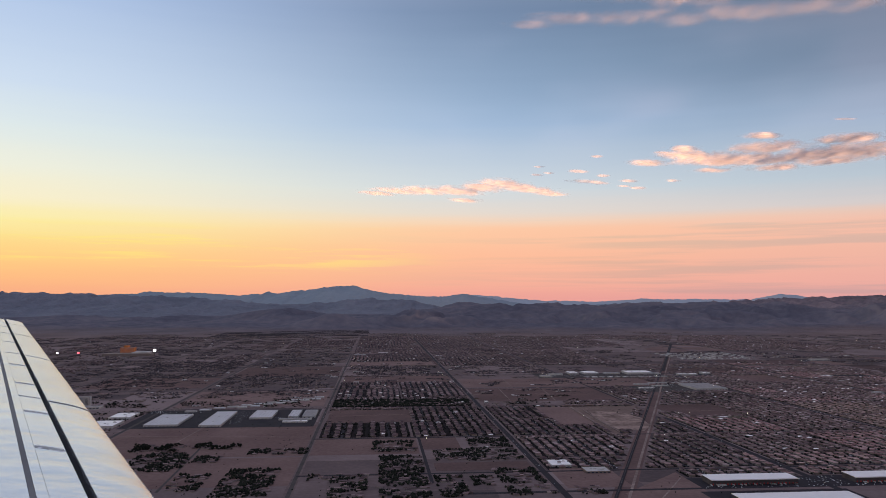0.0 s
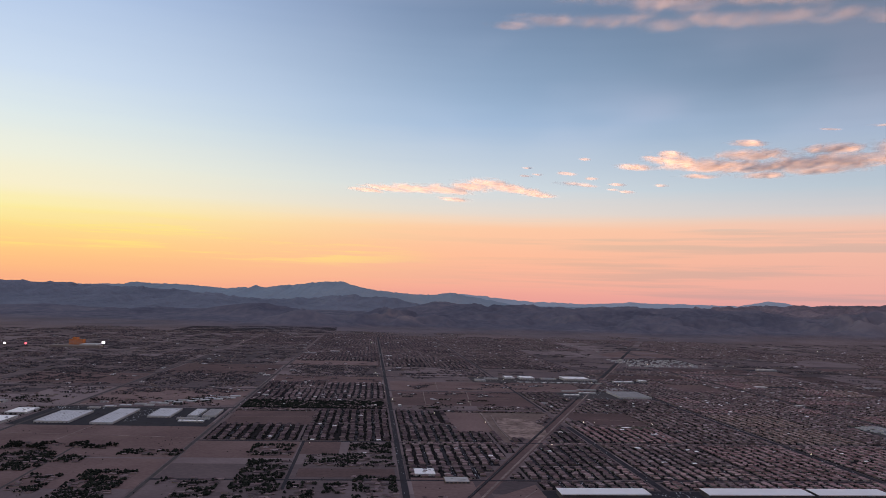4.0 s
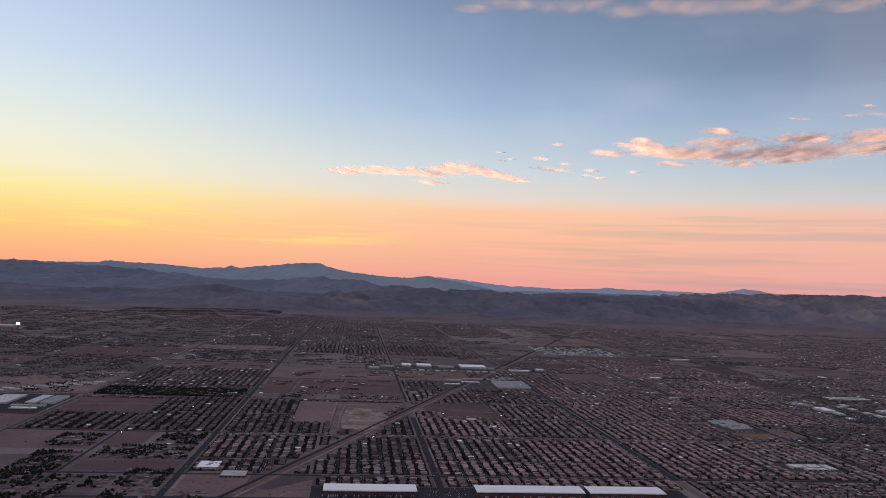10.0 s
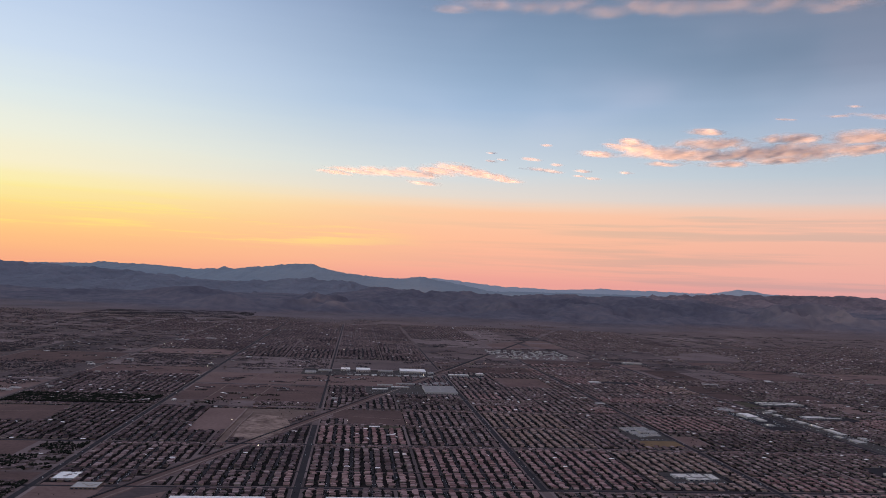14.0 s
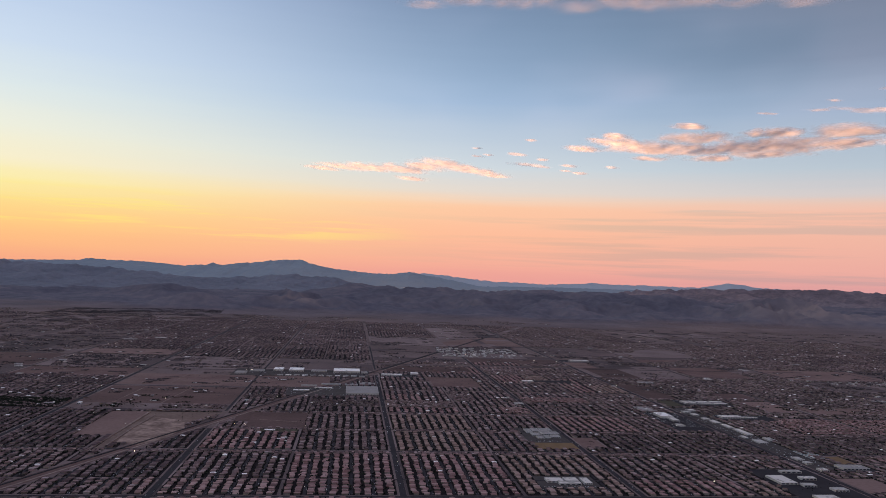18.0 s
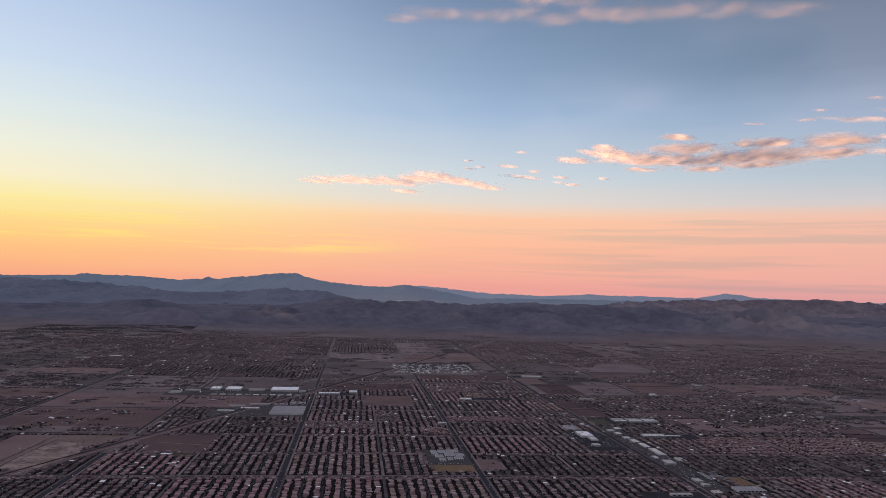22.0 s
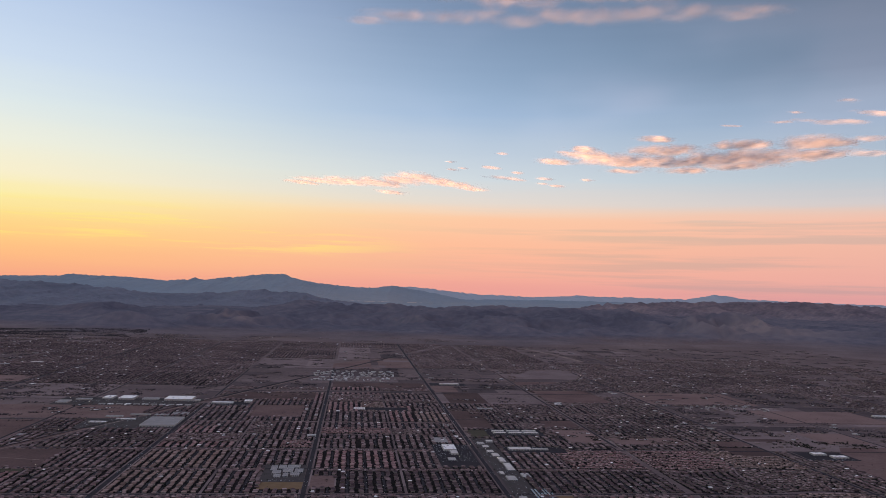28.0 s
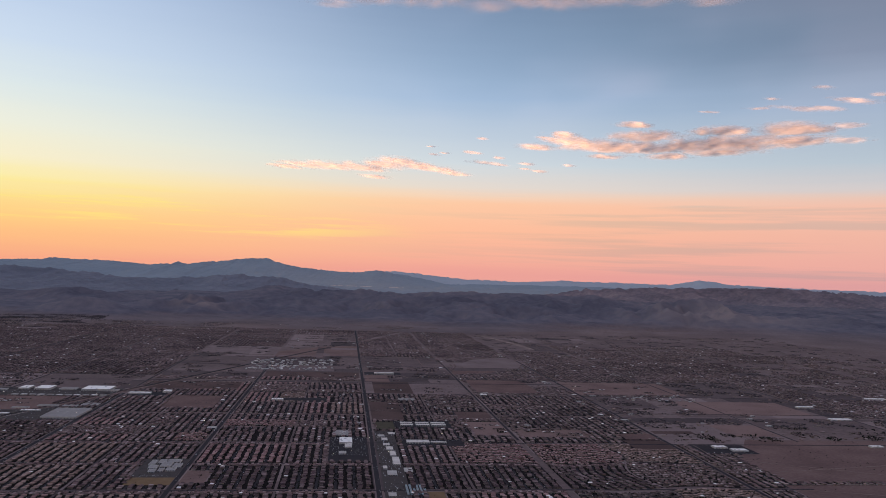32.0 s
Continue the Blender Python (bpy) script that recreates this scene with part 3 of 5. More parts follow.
for a, b in [((-84, 262), (-22, 256)), ((-60, 282), (-64, 228)), ((-84, 345), (-24, 372)), ((-50, 330), (-55, 384)), ((-30, 392), (-34, 452)), ((60, 340), (62, 386)), ((80, 338), (84, 386)), ((46, 362), (108, 364)),
             ((70, 392), (72, 432)), ((46, 410), (136, 414)), ((-16, 300), (12, 303)), ((466, 275), (600, 300)), ((480, 215), (640, 235)), ((316, 400), (329, 402)), ((360, 420), (352, 448)), ((-140, 400), (-96, 450)),
             ((-10, 430), (36, 446)), ((125, 510), (150, 556)), ((58, 160), (77, 190)), ((215, 655), (290, 735)), ((455, 470), (510, 495)), ((124, 305), (143, 300)), ((458, 337), (455.8, 299)), ((483, 370), (495, 338)), ((378, 547), (411, 563)), ((411, 563), (437, 592)), ((437, 592), (450, 630)), ((392, 608), (413, 648)), ((470, 292), (520, 268)), ((500, 398), (562, 404)), ((330, 640), (383, 596)), ((250, 610), (306, 700)), ((470, 250), (600, 214))]:
    strip("dirt_track", line(a, b, 5), 0.35, SAND, "pale dirt track over an open parcel", 0.05)

LOTS = []


def lot(name, pts, mat, label, z=0.025, keep=True):
    """A flat parcel with its own surface, on the plan."""
    vs = [at(u, v, z) for u, v in pts] + [at(u, v, z - 0.05) for u, v in pts]
    n = len(pts)
    me = mesh_of(name, vs, [tuple(range(n))] + [(i, i + n, (i + 1) % n + n, (i + 1) % n) for i in range(n)], mat)
    if keep:
        LOTS.append(pts)
    return tagged(new(name, me), label, kind="structure")


def rect(u0, u1, v0, v1):
    return [(u0, v0), (u1, v0), (u1, v1), (u0, v1)]


for r in [(-18, 14, 284, 316), (14.5, 26, 232, 251), (-19, 13, 226, 251), (-85, -21, 226, 280), (-62, -21, 190, 224), (66, 80, 272, 318), (16, 42, 203, 213)]:
    lot("lot", rect(*r), LOT, "empty graded brown lot")
lot("lot", [(80, 250), (110, 318), (80, 318)], WASH, "triangular graded lot beside the railway")
lot("basin_bed", [(84, 262), (92, 258), (98, 268), (101, 286), (98, 300), (86, 306), (83, 285)], BASIN, "pale washed sand of a drainage basin", 0.045)
strip("basin_bank", [(79, 250), (80, 280), (81, 316)], 0.8, SAND, "raised pale bank of the drainage basin", 0.35, thick=0.4)
strip("basin_bank", [(82.6, 256), (83, 284), (84.5, 310)], 0.5, SAND, "raised pale bank of the drainage basin", 0.25, thick=0.3)
for r in [(122, 144, 289, 320), (116, 144, 300, 320)]:
    lot("lot", rect(*r), LOT, "empty graded brown lot beside the houses", 0.028 if r[0] == 122 else 0.024)
lot("lot", [(60, 140), (58, 176), (78, 196), (78, 160)], LOT, "bare triangle between railway and sheds")
lot("lot", rect(46, 62, 182, 203), LOT, "bare lot round a low building")
for r in [(313.8, 330, 374, 426), (360, 377, 340, 371), (381, 414, 336.5, 353), (244.5, 253, 261, 277), (449, 470, 346, 352), (430, 446, 333, 345), (448, 520, 462, 515), (313.8, 330, 505, 535), (318, 342, 457, 503), (328, 384, 590, 648), (205, 232, 402, 440), (182, 236, 463, 492), (245, 310, 520, 548)]:
    lot("lot", rect(*r), LOT, "open graded brown field")
lot("lot", [(462, 200), (462, 257), (700, 257), (700, 200)], LOT, "wide bare brown field")
lot("lot", [(466, 262), (466, 296), (488, 333), (640, 333), (640, 262)], LOT, "wide bare brown field")
lot("lot", rect(46, 110, 338, 386), LOT, "open brown fields crossed by tracks")
lot("lot", rect(46, 150, 392, 432), LOT, "open brown fields crossed by tracks")
lot("lot", [(210, 640), (312, 640), (312, 740), (290, 740)], LOT, "graded pale land at the town's edge")
for r in [(498, 566, 396, 440), (383, 423, 464, 520), (487, 512, 341, 368), (427, 446, 312, 331), (358, 376, 379, 399)]:
    lot("lot", rect(*r), LOT, "bare brown field among scattered homes")
lot("lot", [(376, 545), (410, 560), (438, 590), (452, 630), (440, 662), (412, 650), (392, 610)], LOT, "open brown knoll ringed by a dirt track")
lot("lot", rect(-150, -88, 400, 450), LOT, "open brown desert parcels")
lot("lot", rect(-84, -22, 330, 384), LOT, "open brown desert parcels", keep=False)
lot("lot", rect(-84, -22, 458, 518), LOT, "open brown desert parcels")
lot("lot", rect(-18, 42, 420, 452), LOT, "open brown desert parcels")
lot("lot", rect(-18, 40, 524, 560), LOT, "open brown desert parcels")
lot("pale_lot", rect(80, 170, 905, 912), SAND, "pale graded strip at the town's edge", 0.2)
lot("playing_field", rect(227, 242, 258.5, 268), GRASS, "dry yellow school playing field", 0.03)
lot("school_yard", rect(226.5, 242, 268, 294), TRACKBED, "asphalt yard round a school", 0.026)
lot("school_yard", rect(216, 234, 209, 222), TRACKBED, "asphalt yard round a school", 0.026)
lot("playing_field", rect(315, 324, 351, 369), TURF, "dull green sports field", 0.03)
lot("car_park", rect(294, 310, 292, 334), ASPHALT, "asphalt car park round a store", 0.026)
lot("car_park", rect(313.8, 322.5, 232, 348), TRACKBED, "asphalt forecourts of a shopping strip", 0.024)
lot("car_park", rect(289, 310.4, 195, 232), ASPHALT, "asphalt forecourts of stores", 0.027)
lot("lot", rect(313.8, 326, 205, 221), LOT, "bare brown lot beside a wide street", 0.03)
lot("playing_field", rect(328, 334, 239, 250), GRASS, "dry yellow turf field", 0.03)
lot("car_park", rect(322, 335, 229, 238), ASPHALT, "asphalt yard of a hall", 0.03)
lot("car_park", rect(128, 142, 281, 286), TURF, "green strip of a clubhouse", 0.03)
lot("car_park", rect(325, 352, 355, 371), ASPHALT, "asphalt car park of a school", 0.026)
lot("car_park", rect(325, 352, 317, 330), ASPHALT, "asphalt car park of a school", 0.026)
lot("car_park", rect(130, 176, 366, 398), TRACKBED, "asphalt yard round a depot", 0.022)
lot("car_park", rect(94, 172, 433, 462), TRACKBED, "gravel yards between warehouses", 0.022)
lot("car_park", rect(178, 200, 436, 450), ASPHALT, "asphalt yard of a store", 0.026)
lot("car_park", rect(78, 172, 178.8, 189.6), ASPHALT, "asphalt apron round long sheds", 0.024)
lot("car_park", rect(76, 112, 158, 176), ASPHALT, "asphalt apron round long sheds", 0.026)
lot("car_park", rect(-90, -22, 277, 321), ASPHALT, "asphalt yards between warehouses", 0.026)
lot("car_park", rect(455, 480, 305, 322), ASPHALT, "asphalt yard of a depot", 0.026)
lot("car_park", rect(226, 292, 552, 622), SOIL, "gravel yard of an industrial park", 0.022)
lot("car_park", rect(262, 290, 424, 436), ASPHALT, "asphalt yard of low halls", 0.024)
lot("car_park", rect(314, 340, 538, 552), ASPHALT, "asphalt yard of a store", 0.024)

# the near-black yard tone laid under the trees
lot("grove_floor", [(-18, 324.2), (26, 324.2), (41, 336), (41, 345), (-18, 347)], YARD, "near-black ground under a belt of trees", 0.022)
# ---- parcels of the open land, each with its own tone ----
prng = np.random.default_rng(3)
quilt = []
for u0, u1 in zip(NS, NS[1:]):
    for v0, v1 in zip([120, 160] + EW, [160] + EW):
        if not -230 < u0 < 640:
            continue
        cu = np.sort(np.concatenate([[u0 + 1, u1 - 1], prng.uniform(u0 + 8, u1 - 8, prng.integers(0, 4))]))
        for a, b in zip(cu, cu[1:]):
            cv = np.sort(np.concatenate([[v0 + 0.8, v1 - 0.8], prng.uniform(v0 + 6, v1 - 6, prng.integers(0, 4))]))
            quilt += [(a, b - 0.25, c, d - 0.25) for c, d in zip(cv, cv[1:]) if d - c > 1 and b - a > 1 and prng.random() < 0.8]
quilt = np.array(quilt)
QX, QY = quilt[:, [0, 1, 1, 0]] * CA - quilt[:, [2, 2, 3, 3]] * SA, quilt[:, [0, 1, 1, 0]] * SA + quilt[:, [2, 2, 3, 3]] * CA
quilt = quilt[np.ptp(np.where(QY < 600, 0.0, ground_height(QX, QY)), axis=1) < 0.02]
PU, PV = quilt[:, [0, 1, 1, 0]].ravel(), quilt[:, [2, 2, 3, 3]].ravel()
PX, PY = PU * CA - PV * SA, PU * SA + PV * CA
PZ = np.where(PY < 600, 0.0, ground_height(PX, PY)) + np.where(PY < 600, 0.006, 0.05)
tagged(new("parcels", mesh_of("parcels", np.stack([PX, PY, PZ], 1), np.arange(len(PU)).reshape(-1, 4).tolist(), PARCEL)), "brown desert parcels of varying tone", "parcels", kind="stuff")

# ---- houses, by blocks of the plan ----
rng = np.random.default_rng(7)
TABLE = ["........DRDDDDDBSSSS",
         ".....SBMDDDDDDDBSSSS",
         "....SSSDSDDDFFSSSTSS",
         "...SSSSMBDDDFFSBTTTS",
         "..SSTSBSSBDDBTTSTTTT",
         ".SSSTSSDDFBBSTFFTTTT",
         "SSTSTTSDFFBBSTFFFTTT",
         "SSTTSTSFFFBBFFTTTTTB",
         "SSTTTTFFFFFBFFBTTTBB",
         "SSTTTTFFFFFBFFBBBBBB",
         "SSTTSTTFFFFFFFBBBBBB"]
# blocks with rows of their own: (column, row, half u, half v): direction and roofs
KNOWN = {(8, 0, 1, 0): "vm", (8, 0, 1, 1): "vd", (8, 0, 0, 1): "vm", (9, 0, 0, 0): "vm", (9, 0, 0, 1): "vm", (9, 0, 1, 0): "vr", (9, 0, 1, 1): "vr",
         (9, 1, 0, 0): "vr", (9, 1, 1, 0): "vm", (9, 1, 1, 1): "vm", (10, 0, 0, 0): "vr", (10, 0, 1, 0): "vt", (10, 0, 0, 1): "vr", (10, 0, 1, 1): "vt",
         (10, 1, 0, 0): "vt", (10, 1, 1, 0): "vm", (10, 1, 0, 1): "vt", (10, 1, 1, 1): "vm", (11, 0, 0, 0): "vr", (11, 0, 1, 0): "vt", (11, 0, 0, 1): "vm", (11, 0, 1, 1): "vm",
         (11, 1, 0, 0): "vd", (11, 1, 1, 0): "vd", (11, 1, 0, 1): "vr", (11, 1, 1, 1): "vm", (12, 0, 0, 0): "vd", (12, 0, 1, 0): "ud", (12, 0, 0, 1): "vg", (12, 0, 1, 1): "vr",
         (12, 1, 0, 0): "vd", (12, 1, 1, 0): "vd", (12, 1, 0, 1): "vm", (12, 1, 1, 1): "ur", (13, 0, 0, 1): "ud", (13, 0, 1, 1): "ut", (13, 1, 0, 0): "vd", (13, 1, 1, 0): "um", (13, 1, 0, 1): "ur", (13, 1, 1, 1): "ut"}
house_list, tree_list, street_list, yard_list = [], [], [], []


def inside(u, v, poly):
    hit = np.zeros(np.shape(u), dtype=bool)
    j = len(poly) - 1
    for i in range(len(poly)):
        (ui, vi), (uj, vj) = poly[i], poly[j]
        if vi != vj:
            hit ^= ((vi > v) != (vj > v)) & (u < (uj - ui) * (v - vi) / (vj - vi) + ui)
        j = i
    return hit


def clear(u, v, margin=0.0):
    """True where no lot, road or railway lies."""
    ok = np.abs(u - rail_u(v)) > 4.2
    for poly in LOTS:
        pu, pv = [p[0] for p in poly], [p[1] for p in poly]
        near = (u > min(pu) - 1) & (u < max(pu) + 1) & (v > min(pv) - 1) & (v < max(pv) + 1)
        if near.any():
            ok &= ~inside(u, v, poly)
    for a, b, w in ROADS:
        if a[0] == b[0]:
            ok &= ~((np.abs(u - a[0]) < w / 2 + 0.8) & (v > a[1]) & (v < b[1]))
    ok &= ~((u > 170) & (u < 480) & (np.abs(v - 500) < 6))
    return ok


def fill_block(u0, u1, v0, v1, way, roof, lotw, trees, skip, loose=0.0):
    """Back-to-back rows of houses along streets: 'v' rows run away from the flight line, 'u' rows along it."""
    a0, a1, b0, b1 = (u0, u1, v0, v1) if way == "v" else (v0, v1, u0, u1)
    n = max(1, round((a1 - a0) / (6.1 if way == "v" else 5.3)))
    lotw = lotw if way == "v" else lotw * 0.88
    pitch = (a1 - a0) / n
    across, along, face = [], [], []
    for k in range(n):
        for off in (0.225, 0.70):
            m = max(1, int((b1 - b0) / lotw))
            pos = b0 + (np.arange(m) + 0.5) * (b1 - b0) / m + rng.normal(0, 0.09 + loose, m)
            along.append(pos)
            across.append(a0 + (k + off + 0.03) * pitch + rng.normal(0, 0.19 + loose, m))
            face.append(np.full(m, off < 0.5))
        street_list.append((way, a0 + (k + 0.985) * pitch, b0, b1) if k < n - 1 else None)
    across, along, face = map(np.concatenate, (across, along, face))
    u, v = (across, along) if way == "v" else (along, across)
    ok = clear(u, v) & (rng.random(len(u)) > skip)
    u, v, face = u[ok], v[ok], face[ok]
    k = len(u)
    deep, wide = (1.0 if way == "v" else 0.78) * rng.uniform(1.15, 1.65, k), np.minimum(lotw * rng.uniform(0.78, 0.97, k), 1.55)
    tall = np.where(rng.random(k) < 0.6, rng.uniform(0.42, 0.52, k), rng.uniform(0.24, 0.3, k))
    sx_, sy_ = (deep, wide) if way == "v" else (wide, deep)
    house_list.append((np.stack([u, v, sx_ / 2, sy_ / 2, tall, rng.uniform(0.18, 0.28, k)], 1), np.full(k, "mrtgd".index(roof))))
    q = int(k * trees)
    if q:
        tu, tv = rng.uniform(u0, u1, q), rng.uniform(v0, v1, q)
        ok = clear(tu, tv)
        tree_list.append(np.stack([tu[ok], tv[ok], rng.uniform(0.16, 0.42, ok.sum())], 1))


def fill_clump(u0, u1, v0, v1, dense=1.7, homes=0.12):
    """A parcel thick with trees, and houses among them."""
    area = (u1 - u0) * (v1 - v0)
    k = int(area * dense)
    tu, tv = rng.uniform(u0, u1, k), rng.uniform(v0, v1, k)
    ok = (fbm(tu / 3.5, tv / 3.5, 2, int(u0) + 900) > 0.46) & (rng.random(k) < 0.9)
    tree_list.append(np.stack([tu[ok], tv[ok], rng.uniform(0.18, 0.5, ok.sum())], 1))
    k = int(area * homes)
    u, v = rng.uniform(u0, u1, k), rng.uniform(v0, v1, k)
    ok = clear(u, v) if v0 > 300 else np.ones(k, dtype=bool)
    u, v, k = u[ok], v[ok], int(ok.sum())
    if k:
        house_list.append((np.stack([u, v, rng.uniform(0.35, 0.9, k), rng.uniform(0.35, 0.7, k), rng.uniform(0.2, 0.36, k), rng.uniform(0.06, 0.14, k)], 1), rng.choice([4, 4, 4, 0, 3], k)))


def fill_sparse(u0, u1, v0, v1, homes, clumps):
    """Ranch parcels: most of the land bare, with planted parcels here and there."""
    u, v = rng.uniform(u0, u1, homes // 3), rng.uniform(v0, v1, homes // 3)
    ok = clear(u, v)
    u, v = u[ok], v[ok]
    k = len(u)
    if k:
        house_list.append((np.stack([u, v, rng.uniform(0.5, 1.1, k), rng.uniform(0.5, 0.8, k), rng.uniform(0.22, 0.4, k), rng.uniform(0.08, 0.16, k)], 1), rng.choice([0, 3, 3, 2], k)))
    for _ in range(clumps):
        w, d = rng.uniform(4, 13), rng.uniform(3, 11)
        a, b = rng.uniform(u0, max(u0 + 0.1, u1 - w)), rng.uniform(v0, max(v0 + 0.1, v1 - d))
        if clear(np.array([a + w / 2]), np.array([b + d / 2]))[0]:
            fill_clump(a, min(a + w, u1), b, min(b + d, v1), rng.uniform(0.4, 0.9), rng.uniform(0.05, 0.14))


for j, text in enumerate(TABLE):
    for i, kind in enumerate(text):
        for hu in (0, 1):
            for hv in (0, 1):
                um, vm = (NS[i] + NS[i + 1]) / 2, (217.2 if j == 0 else (EW[j] + EW[j + 1]) / 2)
                u0, u1 = (NS[i] + 1.6, um - 0.5) if hu == 0 else (um + 0.5, NS[i + 1] - 1.6)
                v0, v1 = (EW[j] + 1.5, vm - 0.6) if hv == 0 else (vm + 0.6, EW[j + 1] - 1.5)
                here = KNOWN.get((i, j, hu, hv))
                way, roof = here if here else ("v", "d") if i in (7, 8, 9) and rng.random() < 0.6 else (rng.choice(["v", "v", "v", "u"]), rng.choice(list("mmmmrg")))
                what = "S" if kind == "T" and i < 7 and j > 3 and (i * 7 + j * 3 + hu + 2 * hv) % 3 else kind
                if kind == "M":
                    what = "D" if i == 7 else rng.choice(["D", "S", "S"])
                if (i, j) == (7, 1):
                    what = "D"
                pieces = [(u0, u1, v0, v1, way, roof)]
                if not here and what in "DFT":
                    # subdivisions differ from one to the next
                    cu, cv = rng.uniform(0.35, 0.65), rng.uniform(0.35, 0.65)
                    su, sv_ = u0 + (u1 - u0) * cu, v0 + (v1 - v0) * cv
                    cut = rng.integers(0, 4)
                    if cut == 1:
                        pieces = [(u0, su - 0.4, v0, v1), (su + 0.4, u1, v0, v1)]
                    elif cut == 2:
                        pieces = [(u0, u1, v0, sv_ - 0.4), (u0, u1, sv_ + 0.4, v1)]
                    elif cut == 3:
                        pieces = [(u0, su - 0.4, v0, sv_ - 0.4), (su + 0.4, u1, v0, sv_ - 0.4), (u0, u1, sv_ + 0.4, v1)]
                    pieces = [(*p[:4], rng.choice(["v", "v", "v", "u"]), rng.choice(list(("ddmdg" if i < 10 else "mmmmmrtg") if what == "D" else ("dgdg" if i < 11 else "gdgm")))) for p in pieces]
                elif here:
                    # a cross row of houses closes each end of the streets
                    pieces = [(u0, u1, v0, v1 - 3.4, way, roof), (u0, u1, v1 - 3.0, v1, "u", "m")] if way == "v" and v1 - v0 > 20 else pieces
                if what in "DR":
                    for p in pieces:
                        fill_block(*p, 1.16 if v0 < 455 else 1.6, 2.0 if i == 7 else 1.15, 0.05)
                    yard_list.append((u0, u1, v0, v1))
                elif what == "F":
                    yard_list.append((u0, u1, v0, v1))
                    for p in pieces:
                        fill_block(*p, 1.6, 1.5, 0.1, 0.12)
                elif what == "T":
                    for p in pieces:
                        if rng.random() < 0.24:
                            # a stretch left open between the subdivisions
                            fill_sparse(*p[:4], 8, 2)
                            continue
                        fill_block(*p, 1.35 if v0 < 520 else 1.7, 1.7, 0.25, 0.32)
                elif what == "S":
                    fill_sparse(u0, u1, v0, v1, 36, 9)
                elif what == "B":
                    fill_sparse(u0, u1, v0, v1, 9, 3)
fill_block(82, 109, 326, 336, "u", "g", 1.05, 0.5, 0.05)
for p in [(79, 108, 190.4, 198.6, "v", "m"), (112, 135, 190.4, 198.6, "v", "m"), (136, 174, 190.4, 198.6, "v", "r"), (178, 209, 160, 198, "v", "m"), (211, 241.5, 160, 198, "u", "m"), (245, 286, 150, 198, "v", "r")]:
    fill_block(*p, 1.16, 1.2, 0.05)
    yard_list.append(p[:4])
fill_sparse(48, 108, 340, 386, 14, 7)
fill_sparse(48, 108, 395, 430, 14, 7)

for r in [(-74, -58, 234, 245), (-55, -41, 237, 246), (-37, -20, 228, 236), (-68, -52, 208, 232), (-51, -44, 218, 227), (-50, -42, 186, 204), (-38, -25, 180, 209), (-11, -2, 176, 201),
          (-17, -12, 194, 201), (1, 13, 176, 223), (15, 22, 176, 197), (24, 30, 186, 196), (17, 32, 215, 231), (31, 42, 176, 204), (29, 42, 215, 250), (-1, 12, 229, 246), (48, 54, 176, 184)]:
    fill_clump(*r, 2.6, 0.2)
for r in [(-150, -106, 406, 474), (-158, -92, 488, 566), (-84, -34, 412, 468), (-12, 30, 458, 516), (90, 108, 462, 515)]:
    fill_clump(*r, 0.6, 0.08)
gu, gv = rng.uniform(-18, 41, 5200), rng.uniform(324.5, 347, 5200)
tree_list.append(np.stack([gu, gv, rng.uniform(0.2, 0.46, len(gu))], 1))
gu, gv = rng.uniform(-16, 39, 150), rng.uniform(326, 345, 150)
house_list.append((np.stack([gu, gv, rng.uniform(0.4, 0.8, 150), rng.uniform(0.4, 0.7, 150), rng.uniform(0.3, 0.45, 150), rng.uniform(0.1, 0.16, 150)], 1), rng.choice([0, 3], 150)))
# small holdings on the open parcels: a few roofs with trees and sheds about them
for u0, u1, v0, v1, n in [(47, 107, 340, 386, 16), (47, 148, 393, 431, 20), (-83, -23, 352, 385, 9), (-17, 41, 421, 452, 9), (183, 235, 464, 492, 7), (316, 329, 402, 425, 2), (320, 340, 457, 518, 3), (330, 382, 592, 646, 6), (382, 413, 337, 352, 5), (361, 376, 341, 370, 4), (-148, -90, 402, 448, 9), (-83, -23, 459, 517, 10), (-17, 39, 525, 559, 8), (449, 511, 463, 499, 8), (246, 309, 521, 547, 6)]:
    for _ in range(n):
        a, b = rng.uniform(u0, u1 - 4), rng.uniform(v0, v1 - 3)
        w, d = rng.uniform(3, 12), rng.uniform(1.5, 5)
        k = int(rng.integers(10, 45))
        tu, tv = rng.uniform(a, min(a + w, u1), k), rng.uniform(b, min(b + d, v1), k)
        ok = np.abs(tu - rail_u(tv)) > 4
        tree_list.append(np.stack([tu[ok], tv[ok], rng.uniform(0.16, 0.42, ok.sum())], 1))
        k = int(rng.integers(2, 8))
        hu_, hv_ = rng.uniform(a, min(a + w, u1), k), rng.uniform(b, min(b + d, v1), k)
        ok = np.abs(hu_ - rail_u(hv_)) > 5
        hu_, hv_, k = hu_[ok], hv_[ok], int(ok.sum())
        house_list.append((np.stack([hu_, hv_, rng.uniform(0.4, 1.1, k), rng.uniform(0.35, 0.7, k), rng.uniform(0.22, 0.36, k), rng.uniform(0.06, 0.14, k)], 1), rng.choice([4, 3, 4, 5, 0], k)))
